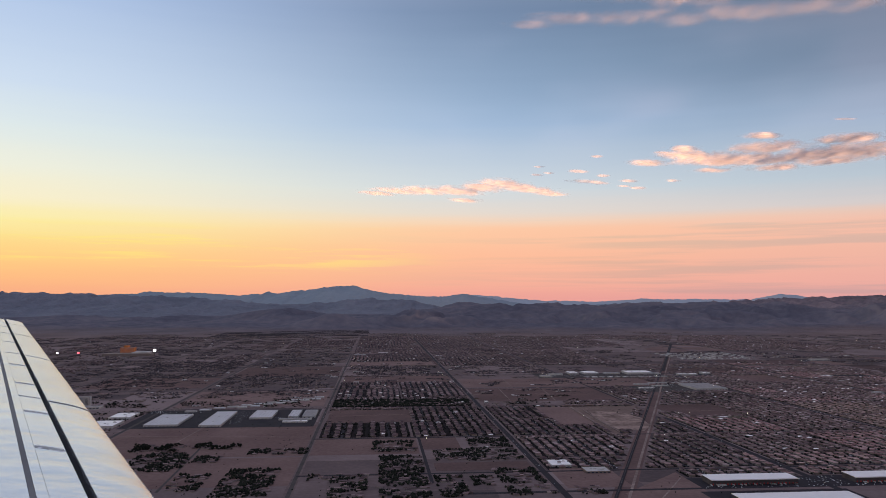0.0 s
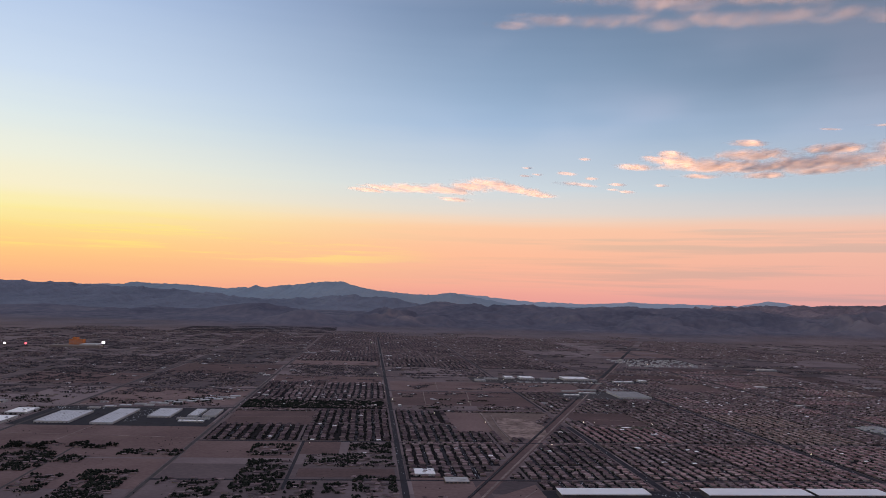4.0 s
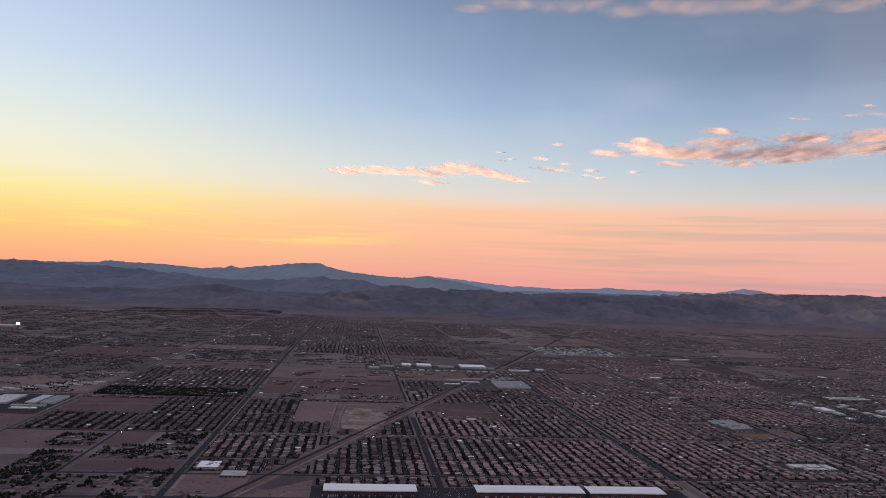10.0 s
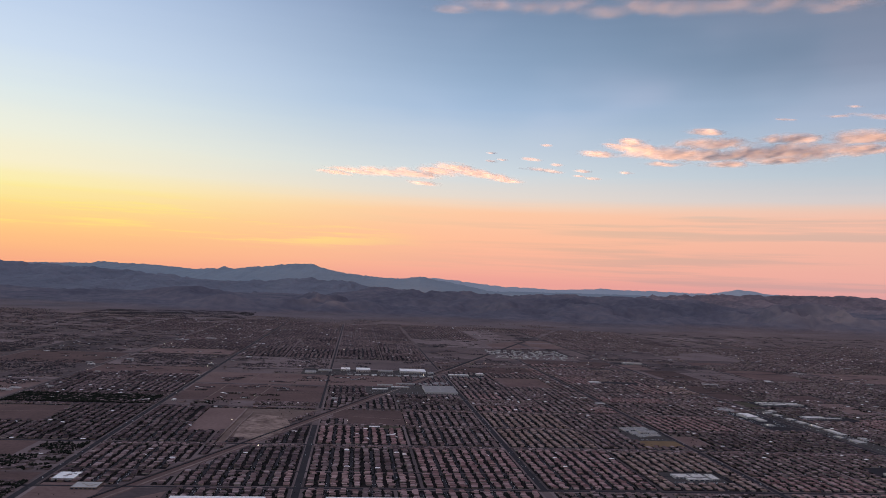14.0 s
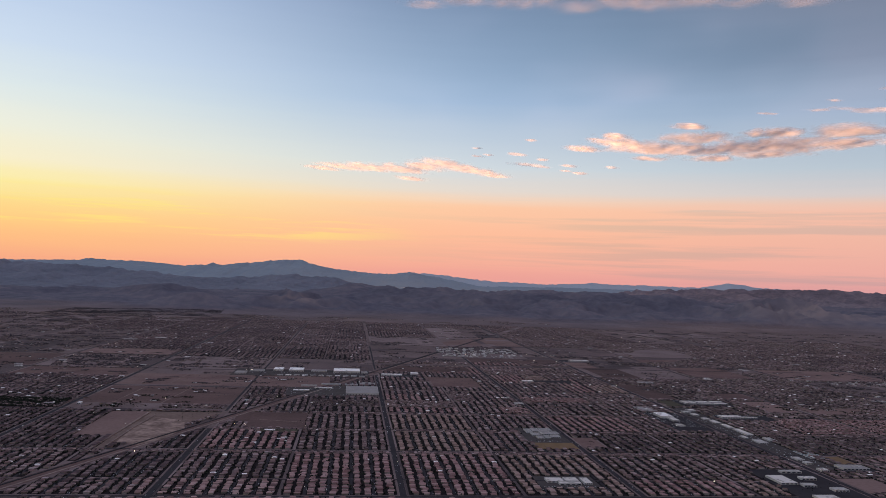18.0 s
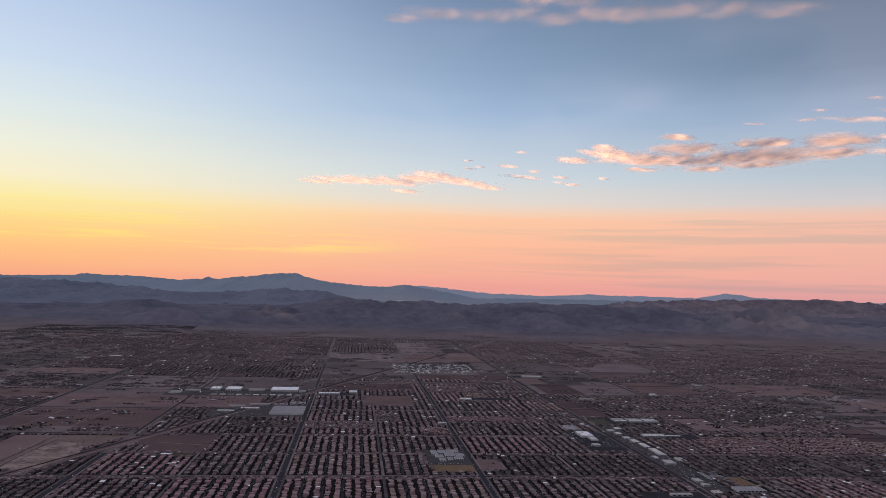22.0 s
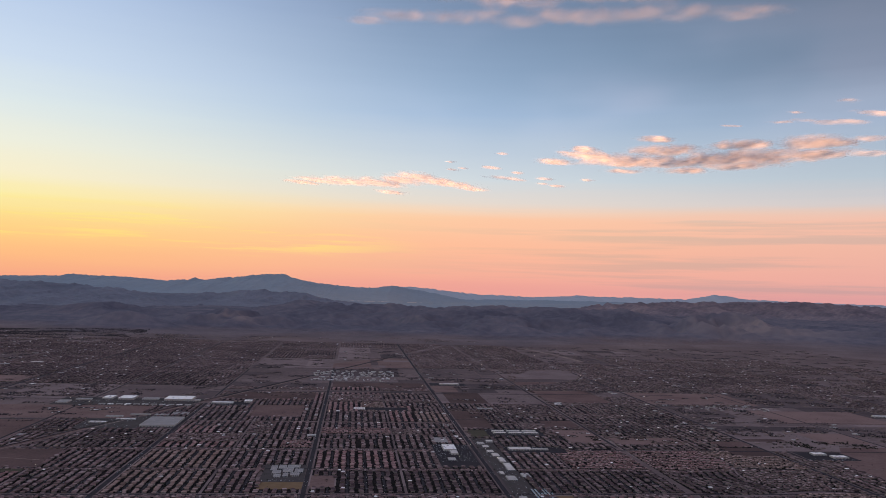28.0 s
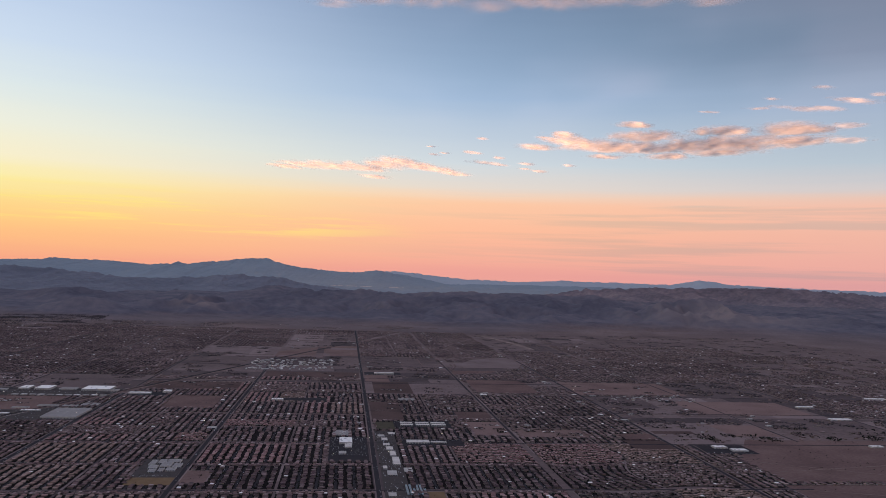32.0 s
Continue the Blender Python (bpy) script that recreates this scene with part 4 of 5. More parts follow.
# low scrub and garden trees over the open land
su, sv = rng.uniform(-160, 650, 26000), rng.uniform(172, 880, 26000)
ok = (fbm(su / 14, sv / 14, 4, 57) + 0.22 * rng.random(len(su)) > 0.66) & (np.abs(su - rail_u(sv)) > 3)
tree_list.append(np.stack([su[ok], sv[ok], rng.uniform(0.09, 0.24, ok.sum())], 1))
pu, pv = rng.uniform(-200, -10, 9000), rng.uniform(945, 1050, 9000)
ok = (fbm(pu / 30, pv / 22, 4, 77) + 0.3 * rng.random(9000) > 0.72)
tree_list.append(np.stack([pu[ok], pv[ok], rng.uniform(0.3, 0.7, ok.sum())], 1))

# homes and gardens thin out towards the hills
eu, ev = rng.uniform(-330, 420, 9000), 900 + 110 * rng.random(9000) ** 1.6
ok = (fbm(eu / 45, ev / 30, 4, 63) > 0.47 + 0.2 * np.clip((eu - 60) / 200, 0, 1)) & (ev < 1150 - 0.35 * np.clip(eu, 0, 400))
eu, ev = eu[ok], ev[ok]
k = len(eu) // 2
house_list.append((np.stack([eu[:k], ev[:k], rng.uniform(0.5, 1.0, k), rng.uniform(0.4, 0.8, k), rng.uniform(0.25, 0.45, k), rng.uniform(0.06, 0.14, k)], 1), rng.choice([0, 3, 0, 2], k)))
tree_list.append(np.stack([eu[k:], ev[k:], rng.uniform(0.3, 0.65, len(eu) - k)], 1))
houses = np.concatenate([h for h, _ in house_list])
roofs = np.concatenate([r for _, r in house_list])
roofs = np.where((rng.random(len(roofs)) < np.where(houses[:, 1] < 320, 0.008, 0.013)) & (houses[:, 1] > 220), 5, roofs)


def winding(u, v):
    """How far the curving subdivisions bend off the grid."""
    w = np.clip((u - 380) / 10, 0, 1) * np.clip((446 - u) / 10, 0, 1) * np.clip((v - 202) / 12, 0, 1) * np.clip((321 - v) / 12, 0, 1)
    return w * 3.2 * np.sin(v / 8.5 + u / 40), w * 2.4 * np.sin(u / 10.5 + v / 50)


def lift(u, v):
    du, dv = winding(u, v)
    u, v = u + du, v + dv
    x, y = u * CA - v * SA, u * SA + v * CA
    return x, y, np.where(y < 600, 0.0, ground_height(x, y))


def house_shell(h):
    """Corner places of hipped houses: eight of the walls, four of the eaves, two of the ridge."""
    u, v, a, b, t, r = h.T
    k = len(u)
    o = 0.07
    long_u = a >= b
    ru, rv = np.where(long_u, a - b * 0.75, 0), np.where(long_u, 0, b - a * 0.75)
    P = np.zeros((k, 14, 3))
    sgn = [(-1, -1), (1, -1), (1, 1), (-1, 1)]
    for n, (p, q) in enumerate(sgn):
        P[:, n] = np.stack([u + p * a, v + q * b, 0 * u - 0.02], 1)
        P[:, 4 + n] = np.stack([u + p * a, v + q * b, t], 1)
        P[:, 8 + n] = np.stack([u + p * (a + o), v + q * (b + o), t - 0.01], 1)
    P[:, 12] = np.stack([u - ru, v - rv, t + r], 1)
    P[:, 13] = np.stack([u + ru, v + rv, t + r], 1)
    x, y, z = lift(u, v)
    du, dv = winding(u, v)
    P[..., 0] += du[:, None]
    P[..., 1] += dv[:, None]
    X, Y = P[..., 0] * CA - P[..., 1] * SA, P[..., 0] * SA + P[..., 1] * CA
    return np.stack([X, Y, P[..., 2] + z[:, None]], 2), long_u


WALLF = [(0, 1, 5, 4), (1, 2, 6, 5), (2, 3, 7, 6), (3, 0, 4, 7)]
ROOFU = [(8, 9, 13, 12), (9, 10, 13), (10, 11, 12, 13), (11, 8, 12)]
ROOFV = [(8, 9, 12), (9, 10, 13, 12), (10, 11, 13), (11, 8, 12, 13)]
single = (houses[:, 0] > 104) & (houses[:, 0] < 176) & (houses[:, 1] < 216.5)
single &= np.cumsum(single) <= 300

for key, (mat, label) in enumerate([(TILES, "rows of stucco houses with brown tiled roofs"), (REDTILES, "rows of stucco houses with red tiled roofs"), (TANTILES, "rows of stucco houses with tan tiled roofs"),
                                    (GREYTILES, "rows of stucco houses with grey roofs"), (DARKTILES, "rows of stucco houses with dark roofs"), (WHITEROOF, "scattered stucco homes with white flat roofs")]):
    pick = houses[(roofs == key) & ~single]
    P, long_u = house_shell(pick)
    faces, index = [], []
    for n, lu in enumerate(long_u.tolist()):
        s = n * 14
        for f in WALLF:
            faces.append(tuple(s + i for i in f))
        for f in ROOFU if lu else ROOFV:
            faces.append(tuple(s + i for i in f))
        index += [0, 0, 0, 0, 1, 1, 1, 1]
    me = mesh_of("houses", P.reshape(-1, 3), faces, [STUCCO, mat], index)
    tagged(new("houses", me), label, "houses", kind="stuff")

# residential streets and the shade-dark gravel of the yards under the blocks
segs = []
for e in street_list:
    if e is None:
        continue
    way, a, b0, b1 = e
    cuts = np.append(np.arange(b0, b1 - 0.1, 2.0), b1)
    for p, q in zip(cuts, cuts[1:]):
        segs.append((a - 0.45, a + 0.45, p, q) if way == "v" else (p, q, a - 0.45, a + 0.45))
cells = []
for u0, u1, v0, v1 in yard_list:
    for p in np.arange(u0, u1, 3.0):
        for q in np.arange(v0, v1, 3.0):
            cells.append((p, min(p + 3, u1), q, min(q + 3, v1)))


def patches(name, rects, height, mat, label, category):
    r = np.array(rects)
    r = r[clear((r[:, 0] + r[:, 1]) / 2, (r[:, 2] + r[:, 3]) / 2)]
    u, v = r[:, [0, 1, 1, 0]].ravel(), r[:, [2, 2, 3, 3]].ravel()
    x, y, z = lift(u, v)
    faces = np.arange(len(u)).reshape(-1, 4).tolist()
    return tagged(new(name, mesh_of(name, np.stack([x, y, z + height], 1), faces, mat)), label, category, kind="stuff")


patches("residential_streets", segs, 0.03, ASPHALT, "narrow asphalt streets between rows of houses", "streets")
patches("yards", cells, 0.012, YARD, "gravel yards between the houses, coloured near-black with shade", "yards")

# trees that nobody could count, as small uneven clumps
trees = np.concatenate(tree_list)
near_tree = (trees[:, 0] > -90) & (trees[:, 0] < 44) & (trees[:, 1] < 250)
near_tree &= np.cumsum(near_tree) <= 300
far_trees = trees[~near_tree]
k = len(far_trees)
x, y, z = lift(far_trees[:, 0], far_trees[:, 1])
OCT = np.array([(1, 0, 0), (0.3, 0.95, 0), (-0.8, 0.6, 0), (-0.8, -0.6, 0), (0.3, -0.95, 0), (0, 0, 1), (0, 0, -1)], float)
V = OCT[None] * far_trees[:, 2][:, None, None] * rng.uniform(0.65, 1.3, (k, 7, 1)) * np.array([1, 1, 0.8])
V += np.stack([x, y, z + far_trees[:, 2] * 0.75], 1)[:, None]
OF = [(i, (i + 1) % 5, 5) for i in range(5)] + [((i + 1) % 5, i, 6) for i in range(5)]
faces = (np.arange(k)[:, None, None] * 7 + np.array(OF)[None]).reshape(-1, 3).tolist()
# trees farther out get the haze-paled leaf colour
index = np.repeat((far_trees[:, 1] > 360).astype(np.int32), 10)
tagged(new("trees", mesh_of("trees", V.reshape(-1, 3), faces, [FOLIAGE, HAZELEAF], index)), "dark scattered desert trees among the houses", "trees", kind="stuff")

# a pale graded strip that climbs the foot of the hills, and the dry lake beyond
qu, qv = np.linspace(458, 484, 30), np.linspace(890, 735, 30)
qu = qu + 6 * np.sin(np.linspace(0, 3, 30))
qx, qy, qz = lift(np.concatenate([qu - 3.2, qu + 3.2]), np.concatenate([qv, qv]))
tagged(new("graded_strip", mesh_of("graded_strip", np.stack([qx, qy, qz + 0.5], 1), [(i, i + 30, i + 31, i + 1) for i in range(29)], SAND)), "pale graded strip at the foot of the hills", kind="structure")
tagged(new("dry_lake", mesh_of("dry_lake", [(-200, 3130, 7), (240, 3130, 7), (270, 3230, 7), (-160, 3230, 7)], [(0, 1, 2, 3)], CONCRETE)), "pale dry lake bed beyond the hills", kind="structure")

# cars in the yards and along the streets
CARPAINT = material("car_paint", [(0.1, (0.02, 0.02, 0.025)), (0.35, (0.12, 0.12, 0.13)), (0.6, (0.4, 0.4, 0.42)), (0.9, (0.75, 0.75, 0.76))], 1.0, 0.4, island=1.0, spec=0.4)
spots = []
for u0, u1, v0, v1, n in [(294.6, 309.5, 300, 333, 240), (314.2, 322, 235, 346, 300), (325.5, 351, 369, 371, 40), (325.5, 351, 327.5, 330, 70), (227, 241, 269, 271, 40), (217, 233, 209.4, 211, 36), (79, 168, 178.9, 180.0, 110), (106, 116, 181, 189, 60),
                          (-90, -68, 312, 320, 80), (-54, -49, 284, 316, 80), (-38, -24, 297, 299.6, 40), (95, 170, 443, 448, 120), (179, 200, 437, 441, 60), (456, 479, 305.5, 308, 40), (228, 290, 553, 620, 260), (131, 158, 368, 396, 130), (262, 288, 425, 426, 20), (314, 339, 538.5, 540.5, 40)]:
    spots.append(np.stack([np.round(rng.uniform(u0, u1, n) / 0.24) * 0.24, np.round(rng.uniform(v0, v1, n) / 0.9) * 0.9, np.zeros(n)], 1))
for u_, v0, v1, n in [(44, 180, 640, 90), (176, 205, 440, 60), (243, 130, 600, 80), (312, 130, 800, 130), (-20, 130, 600, 40), (447, 140, 600, 40), (110, 200, 284, 14)]:
    spots.append(np.stack([u_ + rng.choice([-0.6, -0.25, 0.25, 0.6], n), rng.uniform(v0, v1, n), np.ones(n)], 1))
e = np.concatenate([np.array([(s[1] + rng.choice([-0.36, 0.36]), rng.uniform(s[2], s[3]), 1.0) if s[0] == "v" else (rng.uniform(s[2], s[3]), s[1] + rng.choice([-0.36, 0.36]), 2.0) for _ in range(7)]) for s in street_list if s is not None and s[2] < 460])
spots.append(e[clear(e[:, 0], e[:, 1])])
cars = np.concatenate(spots)
k = len(cars)
a = np.where(cars[:, 2] == 2, 0.18, 0.075)
b = np.where(cars[:, 2] == 2, 0.075, 0.18)
CV = np.zeros((k, 12, 3))
for n, (p, q) in enumerate([(-1, -1), (1, -1), (1, 1), (-1, 1)]):
    for lay, (f, g_, zz) in enumerate([(1, 1, 0.045), (1, 1, 0.1), (0.78, 0.6, 0.15)]):
        uu, vv = cars[:, 0] + p * a * f, cars[:, 1] + q * b * g_
        CV[:, lay * 4 + n] = np.stack([uu * CA - vv * SA, uu * SA + vv * CA, np.full(k, zz)], 1)
CF = [(i, (i + 1) % 4, (i + 1) % 4 + 4, i + 4) for i in range(4)] + [(i + 4, (i + 1) % 4 + 4, (i + 1) % 4 + 8, i + 8) for i in range(4)] + [(8, 9, 10, 11)]
faces = (np.arange(k)[:, None, None] * 12 + np.array(CF)[None]).reshape(-1, 4).tolist()
tagged(new("cars", mesh_of("cars", CV.reshape(-1, 3), faces, CARPAINT)), "parked and driving cars on streets and yards", "cars", kind="stuff")

# ---- single houses of the nearest street rows ----


def hip_roof(a, b, z, rise, over=0.07):
    bm = bmesh.new()
    ru, rv = (a - b * 0.75, 0) if a >= b else (0, b - a * 0.75)
    e = [bm.verts.new((p * (a + over), q * (b + over), z)) for p, q in ((-1, -1), (1, -1), (1, 1), (-1, 1))]
    f = [bm.verts.new((v.co.x, v.co.y, z + 0.02)) for v in e]
    r0, r1 = bm.verts.new((-ru, -rv, z + rise)), bm.verts.new((ru, rv, z + rise))
    bm.faces.new(e[::-1])
    for i in range(4):
        bm.faces.new((e[i], e[(i + 1) % 4], f[(i + 1) % 4], f[i]))
    if a >= b:
        shape = ((f[0], f[1], r1, r0), (f[1], f[2], r1), (f[2], f[3], r0, r1), (f[3], f[0], r0))
    else:
        shape = ((f[0], f[1], r0), (f[1], f[2], r1, r0), (f[2], f[3], r1), (f[3], f[0], r0, r1))
    for s in shape:
        bm.faces.new(s)
    return bm


def make_house(a, b, tall, mat, m, label):
    h = thing("house", label, "house", m, "houses of the nearest rows")
    bm = box(-a, a, -b, b, -0.02, tall)
    part("body", bm, STUCCO1, h)
    part("roof", hip_roof(a, b, tall, 0.22), mat, h)
    if a >= b:
        part("garage_door", box(a - 0.005, a + 0.012, -b * 0.6, b * 0.25, 0, 0.18), CONCRETE, h, "pale garage door")
    else:
        part("garage_door", box(-a * 0.6, a * 0.25, b - 0.005, b + 0.012, 0, 0.18), CONCRETE, h, "pale garage door")
    return h


protos = {}
for (u, v, a, b, t, r), key in zip(houses[single], roofs[single]):
    red = key == 1
    k = (a >= b, t > 0.35, red, int(rng.integers(0, 2)))
    m = place(u, v, 0, 180 if rng.random() < 0.5 else 0)
    if k in protos:
        copy_thing(protos[k], m)
    else:
        label = ("two-storey" if k[1] else "single-storey") + " stucco house with a " + ("red" if red else "brown") + " tiled hip roof"
        protos[k] = make_house(a, b, t, RED1 if red else TILE1, m, label)

# ---- single trees on the ranch parcels ----


def make_tree(size, seed, m, label):
    r = random.Random(seed)
    t = thing("tree", label, "tree", m, "trees of the ranch parcels")
    bm = bmesh.new()
    bmesh.ops.create_cone(bm, cap_ends=True, segments=6, radius1=size * 0.12, radius2=size * 0.05, depth=size * 0.9, matrix=Matrix.Translation((0, 0, size * 0.45)))
    for k in range(3):
        turn = Matrix.Rotation(k * 2.1 + r.random(), 4, "Z") @ Matrix.Rotation(0.7, 4, "X") @ Matrix.Translation((0, 0, size * 0.25))
        bmesh.ops.create_cone(bm, cap_ends=True, segments=5, radius1=size * 0.05, radius2=size * 0.02, depth=size * 0.5, matrix=Matrix.Translation((0, 0, size * 0.7)) @ turn)
    part("trunk", bm, BARK, t)
    bm = bmesh.new()
    for k in range(26):
        d = Vector((r.gauss(0, 1), r.gauss(0, 1), r.gauss(0, 0.7)))
        d = d.normalized() * size * r.uniform(0.3, 0.85)
        s = size * r.uniform(0.18, 0.36)
        mm = Matrix.Translation(d + Vector((0, 0, size * 1.25))) @ Euler((r.random() * 3, r.random() * 3, 0)).to_matrix().to_4x4() @ Matrix.Diagonal((s, s * r.uniform(0.6, 1), s * r.uniform(0.4, 0.8), 1))
        bmesh.ops.create_icosphere(bm, subdivisions=1, radius=1, matrix=mm)
    for v in bm.verts:
        v.co *= 1 + r.uniform(-0.06, 0.06)
    part("crown", bm, FOLIAGE, t)
    return t


tree_protos = []
for n, (u, v, s) in enumerate(trees[near_tree]):
    if n < 6:
        tree_protos.append(make_tree(0.28 + 0.06 * n, n, place(u, v), "dark rounded desert tree with a ragged crown"))
    else:
        copy_thing(tree_protos[min(5, int((s - 0.2) / 0.07))], place(u, v, 0, 57 * n))

# ---- large buildings ----


def hall(u0, u1, v0, v1, h, roof, wall, label, name="warehouse", category="warehouse", docks=0, dock_mat=None, units=4, arched=False, bays=0, ribs=0, group=""):
    """A flat-roofed hall: walls, roof membrane, parapet, roof plant, dock doors on the side that faces the flight line."""
    w, d = (u1 - u0) / 2, (v1 - v0) / 2
    b = thing(name, label, category, place((u0 + u1) / 2, (v0 + v1) / 2), group)
    t = min(0.12, w * 0.08, d * 0.08)
    part("body", box(-w, w, -d, d, -0.02, h - 0.02), wall, b)
    if arched:
        bm = bmesh.new()
        n = 8
        rows = []
        for i in range(n + 1):
            y = -d - 0.25 + (2 * d + 0.3) * i / n
            z = h + 0.2 * math.sin(math.pi * (0.12 + 0.5 * i / n))
            rows.append([bm.verts.new((x, y, zz)) for x, zz in ((-w - 0.15, z - 0.12), (-w - 0.15, z), (w - 0.2, z), (w + 0.15, z - 0.12))])
        for r, q in zip(rows, rows[1:]):
            for k in range(3):
                bm.faces.new((r[k], r[k + 1], q[k + 1], q[k]))
        for r in (rows[0], rows[-1]):
            bm.faces.new(r)
        bmesh.ops.recalc_face_normals(bm, faces=bm.faces)
        top = part("roof", bm, roof, b)
        part("fascia", box(-w - 0.15, w + 0.1, -d - 0.3, -d - 0.24, h - 0.12, h + 0.12), WHITEROOF, b)
    else:
        top = part("roof", box(-w + t, w - t, -d + t, d - t, h - 0.03, h), roof, b)
        bm = bmesh.new()
        for x0, x1, y0, y1 in ((-w, w, -d, -d + t), (-w, w, d - t, d), (-w, -w + t, -d + t, d - t), (w - t, w, -d + t, d - t)):
            box(x0, x1, y0, y1, h - 0.02, h + 0.06, bm)
        part("parapet", bm, wall, b)
    for k in range(ribs):
        x = -w + (k + 0.5) * 2 * w / ribs
        part("skylight_strip", box(x - 0.05, x + 0.05, -d * 0.92, d * 0.92, h - 0.005, h + 0.015), GREYROOF, top)
    for k in range(units):
        x, y = random.uniform(-0.8, 0.8) * w, random.uniform(-0.7, 0.7) * d
        s = min(0.35, w * 0.12)
        part("roof_unit", box(x - s, x + s, y - s * 0.7, y + s * 0.7, h, h + 0.16 + (0.35 if arched else 0), bevel=0.02), CONCRETE if units < 9 else GREYROOF, top)
    for k in range(docks):
        x = -w + (k + 0.5) * 2 * w / docks
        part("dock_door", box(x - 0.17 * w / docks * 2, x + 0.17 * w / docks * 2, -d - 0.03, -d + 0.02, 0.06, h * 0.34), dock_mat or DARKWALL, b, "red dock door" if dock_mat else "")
    for k in range(bays):
        x = -w + (k + 0.5) * 2 * w / bays
        part("window", box(x - 0.32 * w / bays * 2, x + 0.32 * w / bays * 2, -d - 0.02, -d + 0.02, h * 0.25, h * 0.8), GLASSDARK, b)
    return b


SHED_LABEL = "very long shed with a white curved roof and red loading docks"
for u0, u1, v0, v1 in [(81.2, 103.3, 181.5, 186.8), (118.0, 144.8, 181.5, 187.0), (146.2, 165.5, 181.5, 187.0), (80, 107.5, 162, 168.2)]:
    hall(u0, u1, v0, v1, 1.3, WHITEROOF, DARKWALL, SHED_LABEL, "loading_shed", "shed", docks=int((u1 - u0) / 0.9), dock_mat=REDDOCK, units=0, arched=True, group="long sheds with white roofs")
hall(47.2, 52.8, 204.6, 211.5, 0.6, WHITEROOF, CONCRETE, "square hall with a bright white flat roof", units=3, docks=3)
hall(54.6, 61, 196.6, 202, 0.5, CONCRETE, STUCCO1, "tan low office building with a flat roof", "office_building", "building", units=5, bays=6)
for u0, u1, v0, v1 in [(-82, -70.2, 281, 306), (-62.4, -54.7, 279, 312), (-47.4, -39, 295, 314), (-33.2, -29.4, 297, 314)]:
    hall(u0, u1, v0, v1, 0.7, RIBROOF, CONCRETE, "wide warehouse with a white flat roof and roof plant", docks=int((u1 - u0) / 1.2), units=3, ribs=int((u1 - u0) / 1.1), group="white warehouses")
hall(-27.8, -22.9, 297, 313, 0.8, GREYROOF, CONCRETE, "grey flat-roofed warehouse in a yard", units=4, docks=3)
hall(-34, -25, 285.6, 288.2, 0.5, WHITEROOF, CONCRETE, "narrow white-roofed store row", units=3, docks=9)
hall(-36, -24, 291.5, 293.6, 0.5, GREYROOF, CONCRETE, "narrow grey store row in a yard", units=3, docks=8)
for k in range(11):
    u = -76 + k * 4.8
    v = 315.4 + (u + 76) * 0.84
    hall(u, u + 4.4, v, v + 2.6, 0.4, RIBROOF if k % 3 else GREYROOF, CONCRETE, "low pale-roofed storage block in a long row", "storage_block", "building", units=1, bays=0, group="row of storage blocks")
    if k > 3:
        hall(u - 0.4, u + 3.4, v - 6.5, v - 4.4, 0.5, RIBROOF, CONCRETE, "low pale-roofed storage block in a long row", "storage_block", "building", units=0, bays=0, group="row of storage blocks")
hall(-101, -91.5, 278.5, 291, 0.9, WHITEROOF, CONCRETE, "white-roofed hall beside a highway", units=5, docks=6)
hall(-100, -92, 299, 311, 0.8, WHITEROOF, CONCRETE, "white-roofed hall beside a highway", units=5, docks=6)
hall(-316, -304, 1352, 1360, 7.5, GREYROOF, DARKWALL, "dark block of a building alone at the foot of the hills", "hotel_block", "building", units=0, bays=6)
for k in range(9):
    hall(-585 + k * 13, -577 + k * 13, 1330 + 9 * (k % 4), 1336 + 9 * (k % 4), 1.2, RIBROOF, CONCRETE, "pale low hall far out on the plain", "far_hall", "building", units=0, bays=2, group="far halls")
# hotel slab with a window grid
slab = thing("hotel_tower", "grey slab tower with rows of dark windows", "tower", place(-122, 335.5))
part("body", box(-2.6, 2.6, -0.9, 0.9, -0.02, 4.2), CONCRETE, slab)
part("roof", box(-2.4, 2.4, -0.8, 0.8, 4.2, 4.3), GREYROOF, slab)
for r in range(8):
    for c in range(10):
        part("window", box(-2.45 + c * 0.5, -2.15 + c * 0.5, -0.93, -0.88, 0.4 + r * 0.46, 0.7 + r * 0.46), GLASSDARK, slab)
hall(-127, -113, 327, 332, 0.9, GREYROOF, CONCRETE, "low podium hall in front of a tower", "podium", "building", units=3, bays=10)
# casino resort: orange tower over a low podium, with a lit sign on a mast
resort = thing("casino_resort", "orange stepped hotel tower over a wide pale podium", "hotel", place(-200.5, 643))
part("podium", box(-16, 22, -14, -3, -0.02, 1.9, bevel=0.1), STUCCO, resort)
part("hall", box(6, 19, -12, 0, 1.9, 3.1, bevel=0.3), CONCRETE, resort)
part("tower", box(-5.4, 5.4, -2.9, 2.9, 0, 6.2), ORANGE, resort, "orange stucco tower block")
part("tower_top", box(-3.0, 0.6, -2.4, 2.4, 6.2, 7.6), ORANGE, resort)
part("roof", box(-5.2, 5.2, -2.7, 2.7, 6.2, 6.3), GREYROOF, resort)
for r in range(8):
    part("window_band", box(-5.0, 5.0, -2.95, -2.88, 0.75 + r * 0.66, 1.0 + r * 0.66), TANTILES, resort)
lit = thing("billboard", "bright lit sign board on a mast", "sign", place(-178.5, 638))
part("mast", box(-0.3, 0.3, -0.3, 0.3, 0, 3.0), STEEL, lit)
part("sign_board", box(-1.2, 1.2, -0.2, 0.2, 3.0, 5.0), SIGN, lit)
